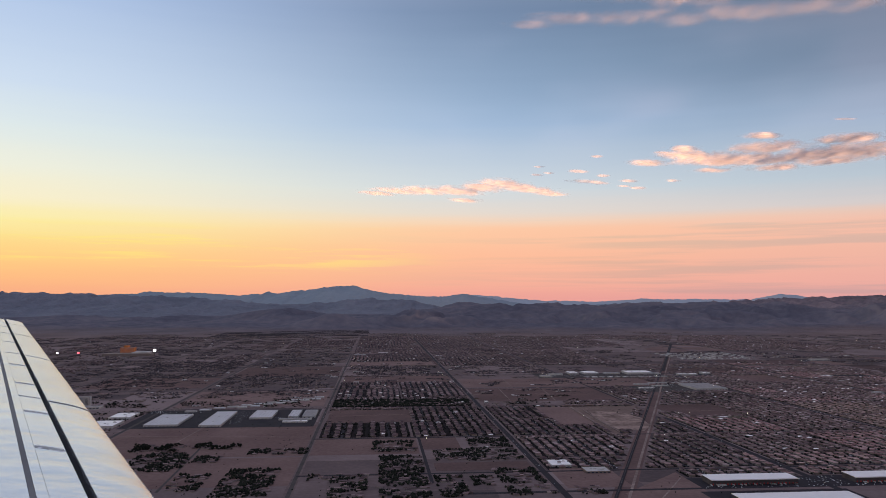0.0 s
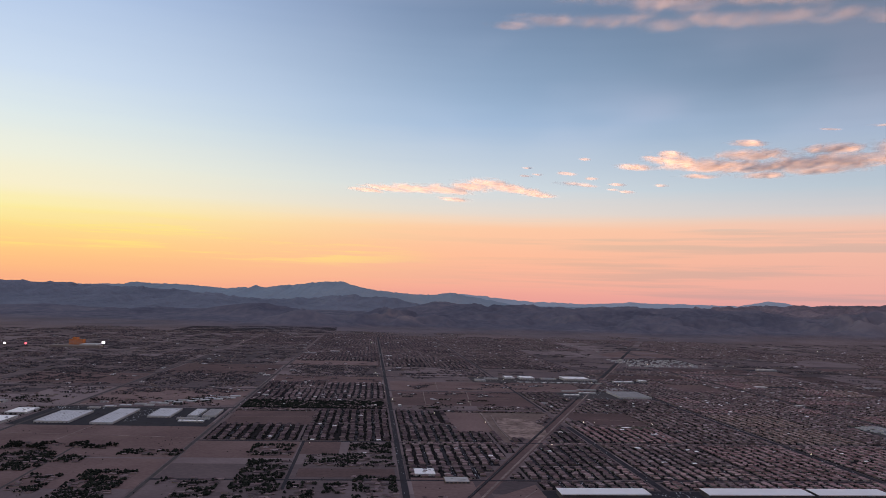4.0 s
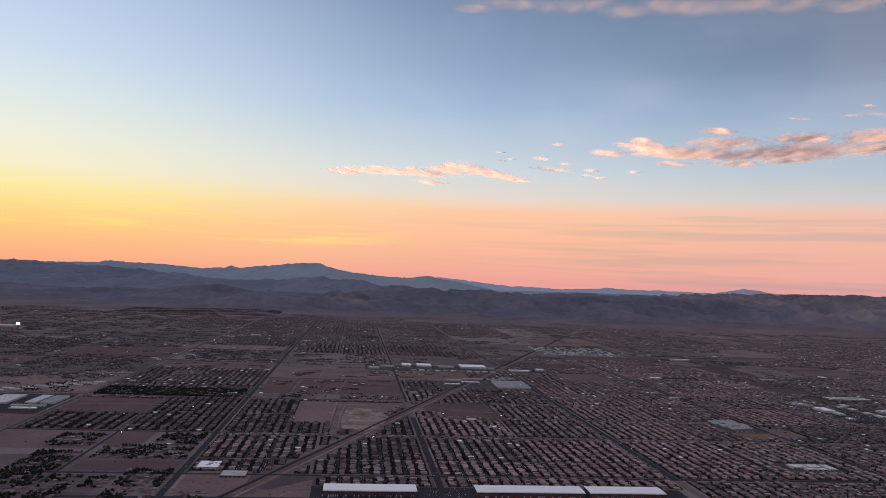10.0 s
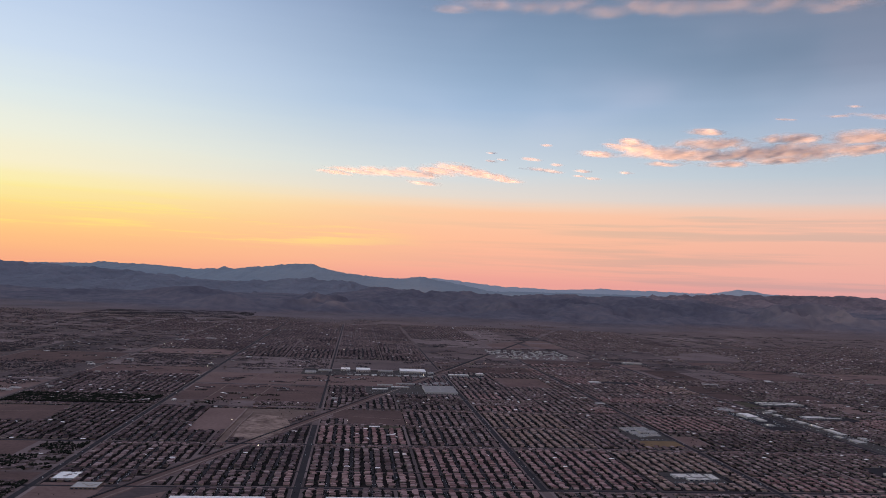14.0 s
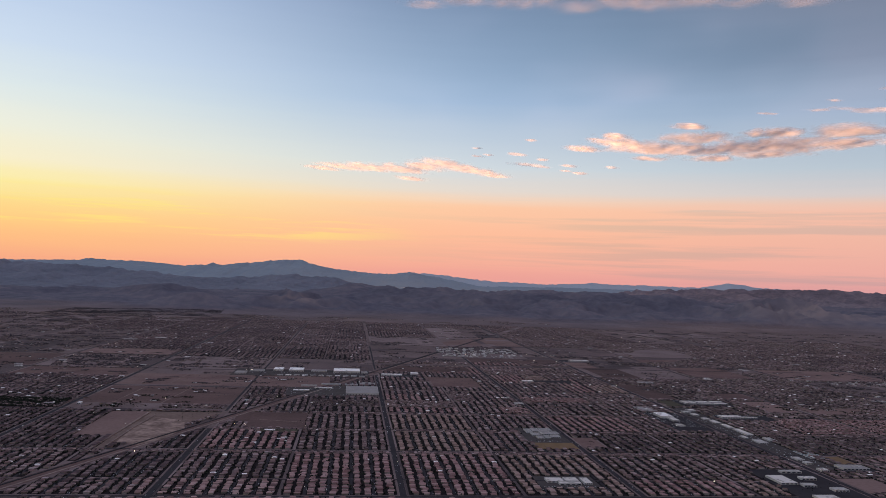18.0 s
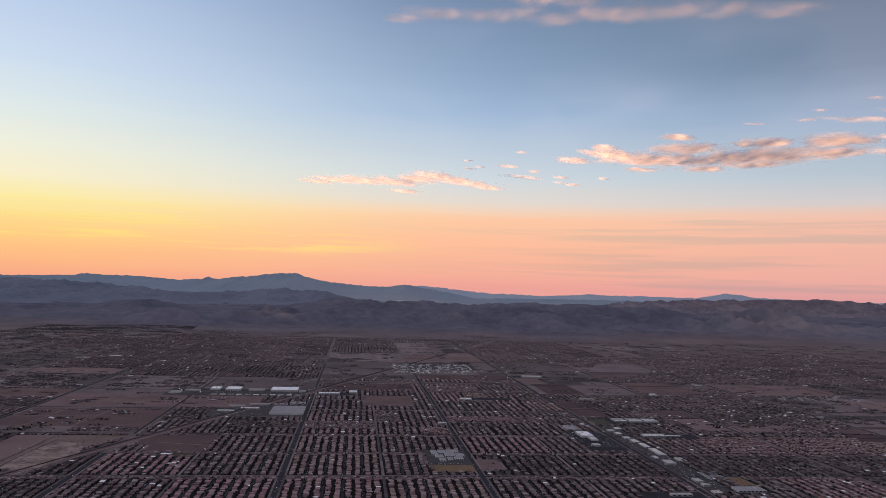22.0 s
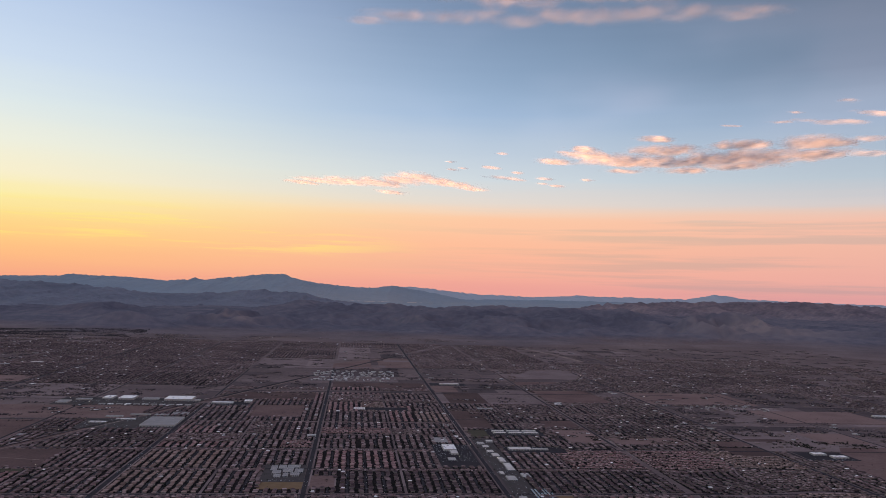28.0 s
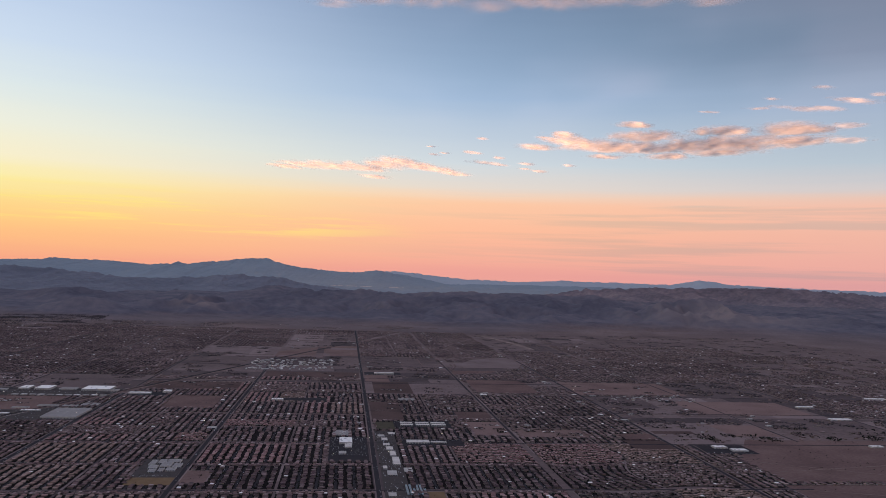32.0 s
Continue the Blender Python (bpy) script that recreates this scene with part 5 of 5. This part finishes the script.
for u, mat_, lab in ((-236, REDLAMP, "red lit sign on a mast"), (-252, SIGN, "small white lit sign on a mast")):
    s_ = thing("billboard", lab, "sign", place(u, 633))
    part("mast", box(-0.15, 0.15, -0.15, 0.15, 0, 1.9), STEEL, s_)
    part("sign_board", box(-0.7, 0.7, -0.15, 0.15, 1.9, 3.2), mat_, s_)
# warehouses beside the railway
for u0, u1, v0, v1, h, rf in [(96, 102, 438, 446, 0.7, GREYROOF), (116, 121.5, 453, 463, 1.0, WHITEROOF), (125, 133.5, 452, 463, 1.1, WHITEROOF), (138, 147, 453, 458, 0.7, GREYROOF),
                              (151, 166.5, 450, 463, 1.2, WHITEROOF), (167.5, 171, 449, 454, 0.7, GREYROOF), (179, 191, 442, 446, 0.8, WHITEROOF), (196.5, 201, 447, 453, 1.0, WHITEROOF), (103, 111, 449, 453, 0.7, GREYROOF)]:
    hall(u0, u1, v0, v1, h, rf, CONCRETE, "pale warehouse with a flat roof near the railway", docks=max(2, int((u1 - u0) / 1.4)), units=4, group="railway warehouses")
for k in range(11):
    u = 120 + 4.6 * k
    hall(u, u + 3.1, 434, 436.2, 0.5, WHITEROOF if k % 2 else GREYROOF, CONCRETE, "small pale shed in a row", "small_shed", "shed", units=1, docks=2, group="row of small sheds")
hall(159, 175, 370, 393, 0.9, GREYROOF, CONCRETE, "vast flat grey-roofed depot with pale walls", units=4, docks=11, ribs=14)
for u0, u1, v0, v1 in [(146, 156, 401, 403.5), (158, 165, 400.5, 404), (166, 174, 404, 410), (133, 141, 379, 381.5), (143, 152, 388, 390), (136, 144, 395, 397.5)]:
    hall(u0, u1, v0, v1, 0.5, WHITEROOF if u0 % 2 else GREYROOF, CONCRETE, "low pale workshop in a yard", "workshop", "building", units=2, docks=4, group="low workshops")
rnd = random.Random(5)
for k in range(150):
    u, v = rnd.uniform(228, 290), rnd.uniform(554, 620)
    w, d = rnd.uniform(0.7, 3.0), rnd.uniform(0.8, 2.4)
    hall(u, u + w, v, v + d, rnd.uniform(0.4, 0.8), WHITEROOF if rnd.random() < 0.85 else GREYROOF, CONCRETE, "small pale industrial unit", "industrial_unit", "building", units=0, docks=2, group="industrial park")
# schools, stores and the shopping strip
for u0, u1, v0, v1, h in [(229, 231.2, 284, 291, 0.45), (231.8, 234.5, 286, 291.8, 0.5), (235, 239.6, 287.5, 291.8, 0.55), (230, 233, 279, 283.4, 0.45), (233.8, 237.4, 280.5, 286.6, 0.7), (238, 241, 281, 286, 0.45), (231, 233.4, 274, 278.2, 0.4), (234.2, 236, 275, 279.6, 0.4), (236.8, 240, 276, 280, 0.45)]:
    hall(u0, u1, v0, v1, h, GREYROOF, CONCRETE, "grey flat-roofed school wing", "school_wing", "school", units=4, bays=4, group="school wings")
for u0, u1, v0, v1 in [(219, 224, 214.5, 218.5), (222, 228.6, 212, 214.2), (229.6, 232, 212.6, 218.5), (224.6, 228.6, 215, 218.8)]:
    hall(u0, u1, v0, v1, 0.5, CREAMROOF, CONCRETE, "white flat-roofed school wing", "school_wing", "school", units=3, bays=4, group="white school wings")
for u0, u1, v0, v1, rf in [(291, 296.5, 213.5, 222.5, CREAMROOF), (297, 301, 211, 213.6, CONCRETE), (293, 299.5, 196.5, 201, CREAMROOF), (301, 306, 218.8, 221.4, CREAMROOF), (299, 306, 227, 229, CONCRETE), (303.5, 308, 206, 209, CONCRETE), (314.2, 317, 229, 232, CREAMROOF), (315, 317.4, 238.4, 241, CONCRETE)]:
    hall(u0, u1, v0, v1, 0.6, rf, CONCRETE, "pale flat-roofed store on a forecourt", "store", "store", units=4, bays=4, group="stores by the wide street")
hall(323.5, 333, 231.4, 236.6, 0.6, GREYROOF, CONCRETE, "grey-blue flat-roofed hall in an asphalt yard", "sports_hall", "building", units=6, bays=7)
hall(130, 134, 282, 284.4, 0.4, WHITEROOF, STUCCO1, "pale clubhouse beside a bare lot", "clubhouse", "building", units=2, bays=4)
for u0, v0 in ((135.2, 268), (138.4, 265), (137, 270.4)):
    hall(u0, u0 + 2.4, v0, v0 + 1.2, 0.35, WHITEROOF, CONCRETE, "small white-roofed pool house", "pool_house", "building", units=0, bays=2, group="pool houses")
hall(298, 303.6, 320, 330, 0.9, WHITEROOF, CONCRETE, "large store with a bright white flat roof", "store", "store", units=6, docks=5)
hall(300.4, 303.4, 313, 319.6, 0.6, CREAMROOF, CONCRETE, "white-roofed annex of a store", "store", "store", units=2, docks=2)
hall(295, 303, 337, 347, 0.5, GREYROOF, CONCRETE, "grey apartment block with carports", "apartment_block", "building", units=6, bays=6)
for k, (u0, u1) in enumerate([(327, 333), (334.4, 341), (342, 349)]):
    for n in range(2):
        hall(u0, u1, 359 + n * 4.6, 362 + n * 4.6, 0.6, CREAMROOF, CONCRETE, "long cream-roofed school hall", "school_hall", "school", units=2, bays=6, group="cream school halls")
hall(327, 337, 321.5, 326.5, 0.7, CREAMROOF, CONCRETE, "pale school building with a stepped roof", "school_hall", "school", units=4, bays=8)
hall(337.6, 344.5, 322.5, 324.5, 0.5, CREAMROOF, CONCRETE, "low pale school wing", "school_hall", "school", units=1, bays=6)
for u0, u1, v0, v1 in [(316.4, 319, 327, 331.5), (316.6, 319.4, 317, 321), (317.6, 320.4, 309, 315), (318.6, 321, 299, 307), (319, 321.8, 285, 297), (316, 319.5, 270, 276), (322.5, 325.5, 274, 280), (315, 317.6, 244, 248), (315, 318, 334, 338), (320, 323, 339, 343), (298, 301, 302, 306), (314.8, 316.4, 279, 283)]:
    hall(u0, u1, v0, v1, 0.45, CREAMROOF if v0 % 2 else CONCRETE, CONCRETE, "pale flat-roofed shop building on a forecourt", "shop", "shop", units=3, bays=4, group="shopping strip")
ports = thing("solar_carport", "rows of dark solar roofs over a car park", "carport", place(324.6, 252))
for k in range(6):
    part("solar_roof", box(-3.4 + k * 1.2, -2.6 + k * 1.2, -6, 6, 0.28, 0.32), GLASSDARK, ports)
    for y in (-5.5, 0, 5.5):
        part("post", box(-3.05 + k * 1.2, -2.95 + k * 1.2, y - 0.05, y + 0.05, 0, 0.28), STEEL, ports)
hall(321, 335, 541, 546, 0.9, CREAMROOF, CONCRETE, "long store with a white roof", "store", "store", units=5, docks=8)
hall(259.5, 266, 426.5, 431, 0.7, WHITEROOF, CONCRETE, "white-roofed hall among houses", units=3, docks=4)
hall(331, 340, 431, 436, 0.6, GREYROOF, CONCRETE, "grey flat-roofed school building", "school_hall", "school", units=4, bays=8)
hall(464, 470, 315, 319, 0.7, WHITEROOF, CONCRETE, "pale depot hall in an asphalt yard", units=3, docks=4)
hall(469.8, 476.6, 309, 313, 0.7, WHITEROOF, CONCRETE, "pale depot hall in an asphalt yard", units=3, docks=4)
for u0, u1, v0, v1 in [(570.6, 580.6, 421, 424.4), (566, 578.6, 382.6, 386.6), (542, 548, 317.6, 320.4), (640, 655, 454.6, 458.6)]:
    hall(u0, u1, v0, v1, 0.7, WHITEROOF, CONCRETE, "pale flat-roofed hall on open land", "hall", "building", units=2, docks=4, group="halls on open land")
hall(2, 10, 640, 646, 0.9, CREAMROOF, CONCRETE, "pale school hall in open land", "school_hall", "school", units=2, bays=6)
hall(-18, -8, 622, 628, 0.7, GREYROOF, CONCRETE, "grey school hall in open land", "school_hall", "school", units=2, bays=6)
for k in range(120):
    v = 330 + 520 * rnd.random() ** 1.2
    u = rnd.choice([-86, -20, 44, 110, 243, 312, 378, 447, 513]) + rnd.choice((-1, 1)) * rnd.uniform(3, 12)
    if 318 < u < 330 or not clear(np.array([u]), np.array([v]))[0]:
        continue
    w, d = rnd.uniform(1.2, 4.2), rnd.uniform(1.5, 3.5)
    hall(u, u + w, v, v + d, rnd.uniform(0.4, 0.7), rnd.choice((WHITEROOF, GREYROOF, CONCRETE)), CONCRETE, "pale flat-roofed roadside building", "roadside_building", "building", units=0, bays=2, group="roadside buildings")
for k in range(40):
    u, v = rnd.uniform(454, 516), rnd.uniform(438, 463)
    hall(u, u + rnd.uniform(0.8, 2), v, v + 0.9, 0.35, WHITEROOF, CONCRETE, "small white cabin in open land", "cabin", "cabin", units=0, group="white cabins")

# trailers backed up to the docks of the sheds
trailer = thing("trailer", "parked box trailer at a loading dock", "trailer", place(81, 180.9), "trailers at the docks")
part("box_body", box(-0.1, 0.1, -0.5, 0.5, 0.1, 0.34, bevel=0.01), CONCRETE, trailer)
part("chassis", box(-0.07, 0.07, -0.45, 0.45, 0.05, 0.1), STEEL, trailer)
bm = bmesh.new()
for y in (0.25, 0.36):
    bmesh.ops.create_cone(bm, cap_ends=True, segments=10, radius1=0.045, radius2=0.045, depth=0.2, matrix=Matrix.Translation((0, y, 0.045)) @ Matrix.Rotation(math.pi / 2, 4, "Y"))
part("wheels", bm, GLASSDARK, trailer)
for k in range(70):
    u = rnd.choice((rnd.uniform(82, 103), rnd.uniform(119, 144), rnd.uniform(147, 165)))
    copy_thing(trailer, place(round(u * 2) / 2, 180.9))

# street lamps that are already lit
lamp = thing("street_lamp", "lit street lamp on a thin pole", "lamp", place(144.5, 289), "lit lamps")
part("pole", box(-0.03, 0.03, -0.03, 0.03, 0, 0.8), STEEL, lamp)
bm = bmesh.new()
bmesh.ops.create_icosphere(bm, subdivisions=1, radius=0.1, matrix=Matrix.Translation((0, 0, 0.86)))
part("head", bm, LAMP, lamp)
for u, v in [(118, 292), (122, 291), (101, 449), (104, 450), (113, 441), (99, 452), (172, 470), (205, 505), (212, 508), (230, 500), (296, 300), (303, 306), (175, 421), (270, 214)]:
    copy_thing(lamp, place(u, v))
for k in range(14):
    copy_thing(lamp, place(-580 + 6.5 * k, 1322 + 3 * (k % 2), 0.6))
for k in range(50):
    v = 230 + 560 * rnd.random()
    u = rnd.choice([-86, -20, 44, 176, 243, 312, 447]) + rnd.uniform(-9, 9) if rnd.random() < 0.6 else rnd.uniform(-150, 520) * v / 500
    copy_thing(lamp, place(u, v))

# ---- clouds: thin broken sheets at one level, lit from under the horizon ----
CLOUD = bpy.data.materials.new("cloud_vapour")
CLOUD.use_nodes = True
cn, cl = CLOUD.node_tree.nodes, CLOUD.node_tree.links
cn.clear()
cgeo, cattr = cn.new("ShaderNodeNewGeometry"), cn.new("ShaderNodeAttribute")
cattr.attribute_name = "vapour_share"
cmap = cn.new("ShaderNodeVectorMath")
cmap.operation = "MULTIPLY"
cmap.inputs[1].default_value = (0.014, 0.0095, 0.02)
cl.new(cgeo.outputs["Position"], cmap.inputs[0])
cnoise = cn.new("ShaderNodeTexNoise")
cnoise.inputs["Scale"].default_value, cnoise.inputs["Detail"].default_value, cnoise.inputs["Roughness"].default_value = 1.25, 8.0, 0.6
cnoise.inputs["Distortion"].default_value = 0.6
cl.new(cmap.outputs[0], cnoise.inputs["Vector"])
cadd = cn.new("ShaderNodeMath")
cadd.operation = "MULTIPLY_ADD"
cadd.inputs[1].default_value, cadd.inputs[2].default_value = 2.8, -1.6
cl.new(cnoise.outputs[0], cadd.inputs[0])
csum = cn.new("ShaderNodeMath")
cl.new(cadd.outputs[0], csum.inputs[0])
cl.new(cattr.outputs["Fac"], csum.inputs[1])
cramp = cn.new("ShaderNodeMapRange")
cramp.interpolation_type = "SMOOTHSTEP"
cramp.inputs["From Min"].default_value, cramp.inputs["From Max"].default_value, cramp.inputs["To Max"].default_value = 0.0, 1.35, 0.66
cl.new(csum.outputs[0], cramp.inputs["Value"])
cdiff, ctrans = cn.new("ShaderNodeBsdfDiffuse"), cn.new("ShaderNodeBsdfTranslucent")
for s in (cdiff, ctrans):
    s.inputs["Color"].default_value = (0.88, 0.86, 0.86, 1)
cboth, cclear, cmix, cout = cn.new("ShaderNodeMixShader"), cn.new("ShaderNodeBsdfTransparent"), cn.new("ShaderNodeMixShader"), cn.new("ShaderNodeOutputMaterial")
cboth.inputs[0].default_value = 0.5
cl.new(cdiff.outputs[0], cboth.inputs[1])
cl.new(ctrans.outputs[0], cboth.inputs[2])
cfade = cn.new("ShaderNodeMapRange")
cfade.interpolation_type = "SMOOTHSTEP"
cfade.inputs["From Min"].default_value, cfade.inputs["From Max"].default_value = 0.1, 0.35
cl.new(cattr.outputs["Fac"], cfade.inputs["Value"])
cthin = cn.new("ShaderNodeMath")
cthin.operation = "MULTIPLY"
cl.new(cramp.outputs["Result"], cthin.inputs[0])
cl.new(cfade.outputs["Result"], cthin.inputs[1])
cdepth, cscale = cn.new("ShaderNodeAttribute"), cn.new("ShaderNodeMath")
cdepth.attribute_name = "vapour_depth"
cscale.operation = "MULTIPLY"
cscale.use_clamp = True
cl.new(cthin.outputs[0], cscale.inputs[0])
cl.new(cdepth.outputs["Fac"], cscale.inputs[1])
cl.new(cscale.outputs[0], cmix.inputs[0])
cl.new(cclear.outputs[0], cmix.inputs[1])
cl.new(cboth.outputs[0], cmix.inputs[2])
cl.new(cmix.outputs[0], cout.inputs[0])


def make_cloud(label, lobes, seed, cell=7.0, layers=3, thick=9.0, swell=13.0, body=1.15, depth=1.0, belly=None, lean=0.0):
    """Broken cloud: a few billowed sheets one over another, thickest where the lobes overlap."""
    L = np.array(lobes, float)
    x0, x1 = (L[:, 0] - L[:, 2] * 1.5).min(), (L[:, 0] + L[:, 2] * 1.5).max()
    y0, y1 = (L[:, 1] - L[:, 3] * 1.5).min(), (L[:, 1] + L[:, 3] * 1.5).max()
    xs, ys = np.arange(x0, x1 + cell, cell), np.arange(y0, y1 + cell, cell)
    X, Y = np.meshgrid(xs, ys)
    D = np.zeros_like(X)
    for cx, cy, rx, ry in lobes:
        D = np.maximum(D, body * np.exp(-((X - cx) / rx) ** 2 * 0.9 - ((Y - cy) / ry) ** 2 * 0.9))
    cloud = thing("cloud", label, "cloud", Matrix.Identity(4))
    nx = len(xs)
    i = (np.arange(nx - 1)[None, :] + nx * np.arange(len(ys) - 1)[:, None]).ravel()
    faces = np.stack([i, i + 1, i + nx + 1, i + nx], 1)
    for n in range(layers):
        d = D - 0.12 * abs(n - 1)
        Z = 520 + (n - 1) * thick / layers + swell * (fbm(X / 80, Y / 130, 3, seed + n) - 0.5) * (0.4 + D)
        Z = Z - lean * (X - X.mean())
        if belly:
            bx, by, rx, ry, sag = belly
            Z = Z - sag * bump_at(X, Y, bx, by, rx, ry)
        keep = (d.ravel()[faces] > 0.1).any(1)
        me = mesh_of("vapour_sheet", np.stack([X.ravel(), Y.ravel(), Z.ravel()], 1), faces[keep].tolist(), CLOUD)
        at_ = me.attributes.new("vapour_share", "FLOAT", "POINT")
        at_.data.foreach_set("value", d.ravel().astype(np.float32))
        me.attributes.new("vapour_depth", "FLOAT", "POINT").data.foreach_set("value", np.full(D.size, depth, dtype=np.float32))
        me.polygons.foreach_set("use_smooth", np.ones(len(me.polygons), dtype=bool))
        ob = new("vapour_sheet", me)
        ob.parent = cloud
    return cloud


make_cloud("thin peach cloud streak low over the mountains", [(-308, 3523, 70, 70), (-200, 3420, 100, 95), (-85, 3328, 120, 110), (63, 3284, 110, 130), (160, 3150, 90, 110), (228, 3010, 80, 90), (300, 3090, 80, 100), (371, 3144, 95, 80), (450, 3225, 70, 50), (107, 3590, 60, 60)], 1, 10.0, layers=2, swell=4.0, body=1.7, depth=1.0, belly=(-20, 3250, 260, 260, 4), lean=0.06)
make_cloud("small peach cloud scraps in a row", [(582, 3005, 78, 50), (504, 2786, 34, 36), (606, 2839, 24, 32), (722, 2921, 32, 34), (734, 3055, 26, 30), (796, 3086, 34, 30), (873, 2864, 26, 34), (693, 2369, 24, 18), (509, 2492, 20, 22), (363, 2918, 24, 26), (401, 2853, 18, 22), (350, 2737, 20, 18)], 5, 7.0, layers=1, swell=5.0, body=1.75, depth=1.0, lean=0.06)
make_cloud("long broken cloud, grey with peach edges", [(700, 2592, 62, 50), (770, 2440, 70, 70), (757, 2340, 56, 34), (850, 2480, 90, 110), (930, 2500, 100, 130), (973, 2740, 62, 46), (990, 2300, 90, 80), (1040, 2480, 120, 150), (1154, 2442, 135, 170), (1190, 2690, 80, 60), (1260, 2420, 130, 190), (1354, 2393, 130, 170), (1374, 2150, 110, 90), (1324, 2560, 90, 90), (1470, 2330, 90, 100), (1190, 2190, 90, 60), (918, 2149, 52, 26)], 9, 8.0, swell=4.0, thick=12.0, body=1.5, depth=1.0, belly=(960, 2430, 300, 330, 15))
make_cloud("soft pinkish cloud bank high overhead", [(151, 1285, 40, 12), (217, 1257, 62, 26), (293, 1255, 66, 34), (389, 1250, 76, 40), (496, 1225, 86, 42), (584, 1205, 90, 40), (694, 1180, 90, 34), (760, 1160, 60, 20), (360, 1150, 130, 53), (500, 1120, 160, 50)], 13, 6.0, layers=2, swell=4.0, body=1.2, depth=0.42)
make_cloud("small torn cloud wisps", [(1201, 1666, 24, 20), (1251, 1869, 70, 26), (1300, 1850, 50, 22), (1151, 1902, 30, 22), (1141, 1798, 20, 14), (1059, 1976, 26, 12), (1318, 1759, 61, 30), (1456, 2020, 49, 41), (1557, 2192, 67, 57), (1341, 1688, 25, 20)], 17, 6.0, layers=1, swell=4.0, body=1.5, depth=0.95, lean=0.03)

# ---- the aircraft's wing, where it stands as the shot begins ----
WINGSKIN = material("brushed_wing_skin", [(0.3, (0.616, 0.616, 0.639)), (0.55, (0.7568, 0.7568, 0.783)), (0.7, (0.8184, 0.8184, 0.846))], 9.0, 0.24, 0.04, 6, 60.0, metal=0.68, spec=0.5)
WINGGAP = material("dark_slat_gap", [(0.3, (0.02, 0.02, 0.022)), (0.7, (0.035, 0.035, 0.04))], 20.0, 0.7)
WINGLINE = material("grey_sealant", [(0.3, (0.15, 0.15, 0.155)), (0.7, (0.22, 0.22, 0.225))], 20.0, 0.6)
JOINT = material("skin_joint", [(0.3, (0.34, 0.34, 0.35)), (0.7, (0.46, 0.46, 0.47))], 30.0, 0.5, metal=0.3)
S0, S1 = 0.12, 1.0


def wing_point(s, c, sink=0.0):
    """A place on the upper skin: s from root to tip, c aft of the leading edge."""
    lx, ly, lz = -0.022 - 0.528 * s, S0 + (S1 - S0) * s, EYE - 0.059 + 0.028 * s
    return Vector((lx - c * (1 + 0.16 * s), ly, lz + 0.0085 * (max(c, 0) / 0.04) ** 0.6 - sink))


wing = thing("aircraft_wing", "pale metal swept aircraft wing with an extended slat", "wing", Matrix.Identity(4))


def skin(name, c0, c1, mat, sink=0.0, s0=0.0, s1=1.0, n=24, m=8, thick=0.004, label=""):
    bm = bmesh.new()
    rows = []
    for i in range(n + 1):
        s = s0 + (s1 - s0) * i / n
        rows.append([bm.verts.new(wing_point(s, c0 + (c1 - c0) * (k / m) ** 1.4, sink)) for k in range(m + 1)] + [bm.verts.new(wing_point(s, c1, sink + thick)), bm.verts.new(wing_point(s, c0, sink + thick))])
    for r, q in zip(rows, rows[1:]):
        for k in range(len(r)):
            bm.faces.new((r[k], r[(k + 1) % len(r)], q[(k + 1) % len(r)], q[k]))
    bm.faces.new(rows[0])
    bm.faces.new(rows[-1][::-1])
    bmesh.ops.recalc_face_normals(bm, faces=bm.faces)
    ob = part(name, bm, mat, wing, label)
    return ob


skin("slat", 0.0, 0.0187, WINGSKIN, label="polished leading-edge slat")
skin("slat_gap", 0.0186, 0.0213, WINGGAP, 0.0018, label="dark gap behind the slat")
skin("front_skin", 0.0212, 0.0314, WINGSKIN, 0.0004)
skin("skin_step", 0.0313, 0.0317, WINGGAP, 0.0006, label="thin dark step between skin panels")
skin("middle_skin", 0.0316, 0.0348, WINGSKIN, 0.0001)
skin("sealant_stripe", 0.0347, 0.0368, WINGLINE, 0.0002, label="grey painted stripe")
skin("rear_skin", 0.0367, 0.16, WINGSKIN)
for s in (0.262, 0.49, 0.72, 0.9):
    skin("slat_joint", 0.001, 0.0186, WINGLINE if s == 0.262 else JOINT, -0.0002, s, s + (0.0018 if s == 0.262 else 0.001), 1, 8, 0.001)
STAIN = material("oil_stain", [(0.4, (0.22, 0.22, 0.225)), (0.5, (0.55, 0.55, 0.56)), (0.58, (0.84, 0.84, 0.85))], 420.0, 0.4, 0, 6, 1300.0, metal=0.45, spec=0.4)
for s in (0.15, 0.225, 0.32, 0.415):
    skin("oil_stain", 0.0216, 0.0311, STAIN, 0.0003, s - 0.0015, s + 0.003, 1, 4, 0.001, "grey oil stain along a panel joint")
for s in (0.08, 0.15, 0.225, 0.27, 0.32, 0.415, 0.498, 0.606, 0.72, 0.83, 0.92):
    skin("panel_joint", 0.0214, 0.0312, JOINT, 0.0002, s, s + 0.0008, 1, 4, 0.001)
bm = bmesh.new()
bmesh.ops.create_uvsphere(bm, u_segments=16, v_segments=10, radius=1, matrix=Matrix.Translation(wing_point(1.0, 0.075) + Vector((0, 0.004, -0.002))) @ Matrix.Diagonal((0.055, 0.012, 0.007, 1)))
part("tip_cap", bm, WINGSKIN, wing, "rounded wing tip fairing")
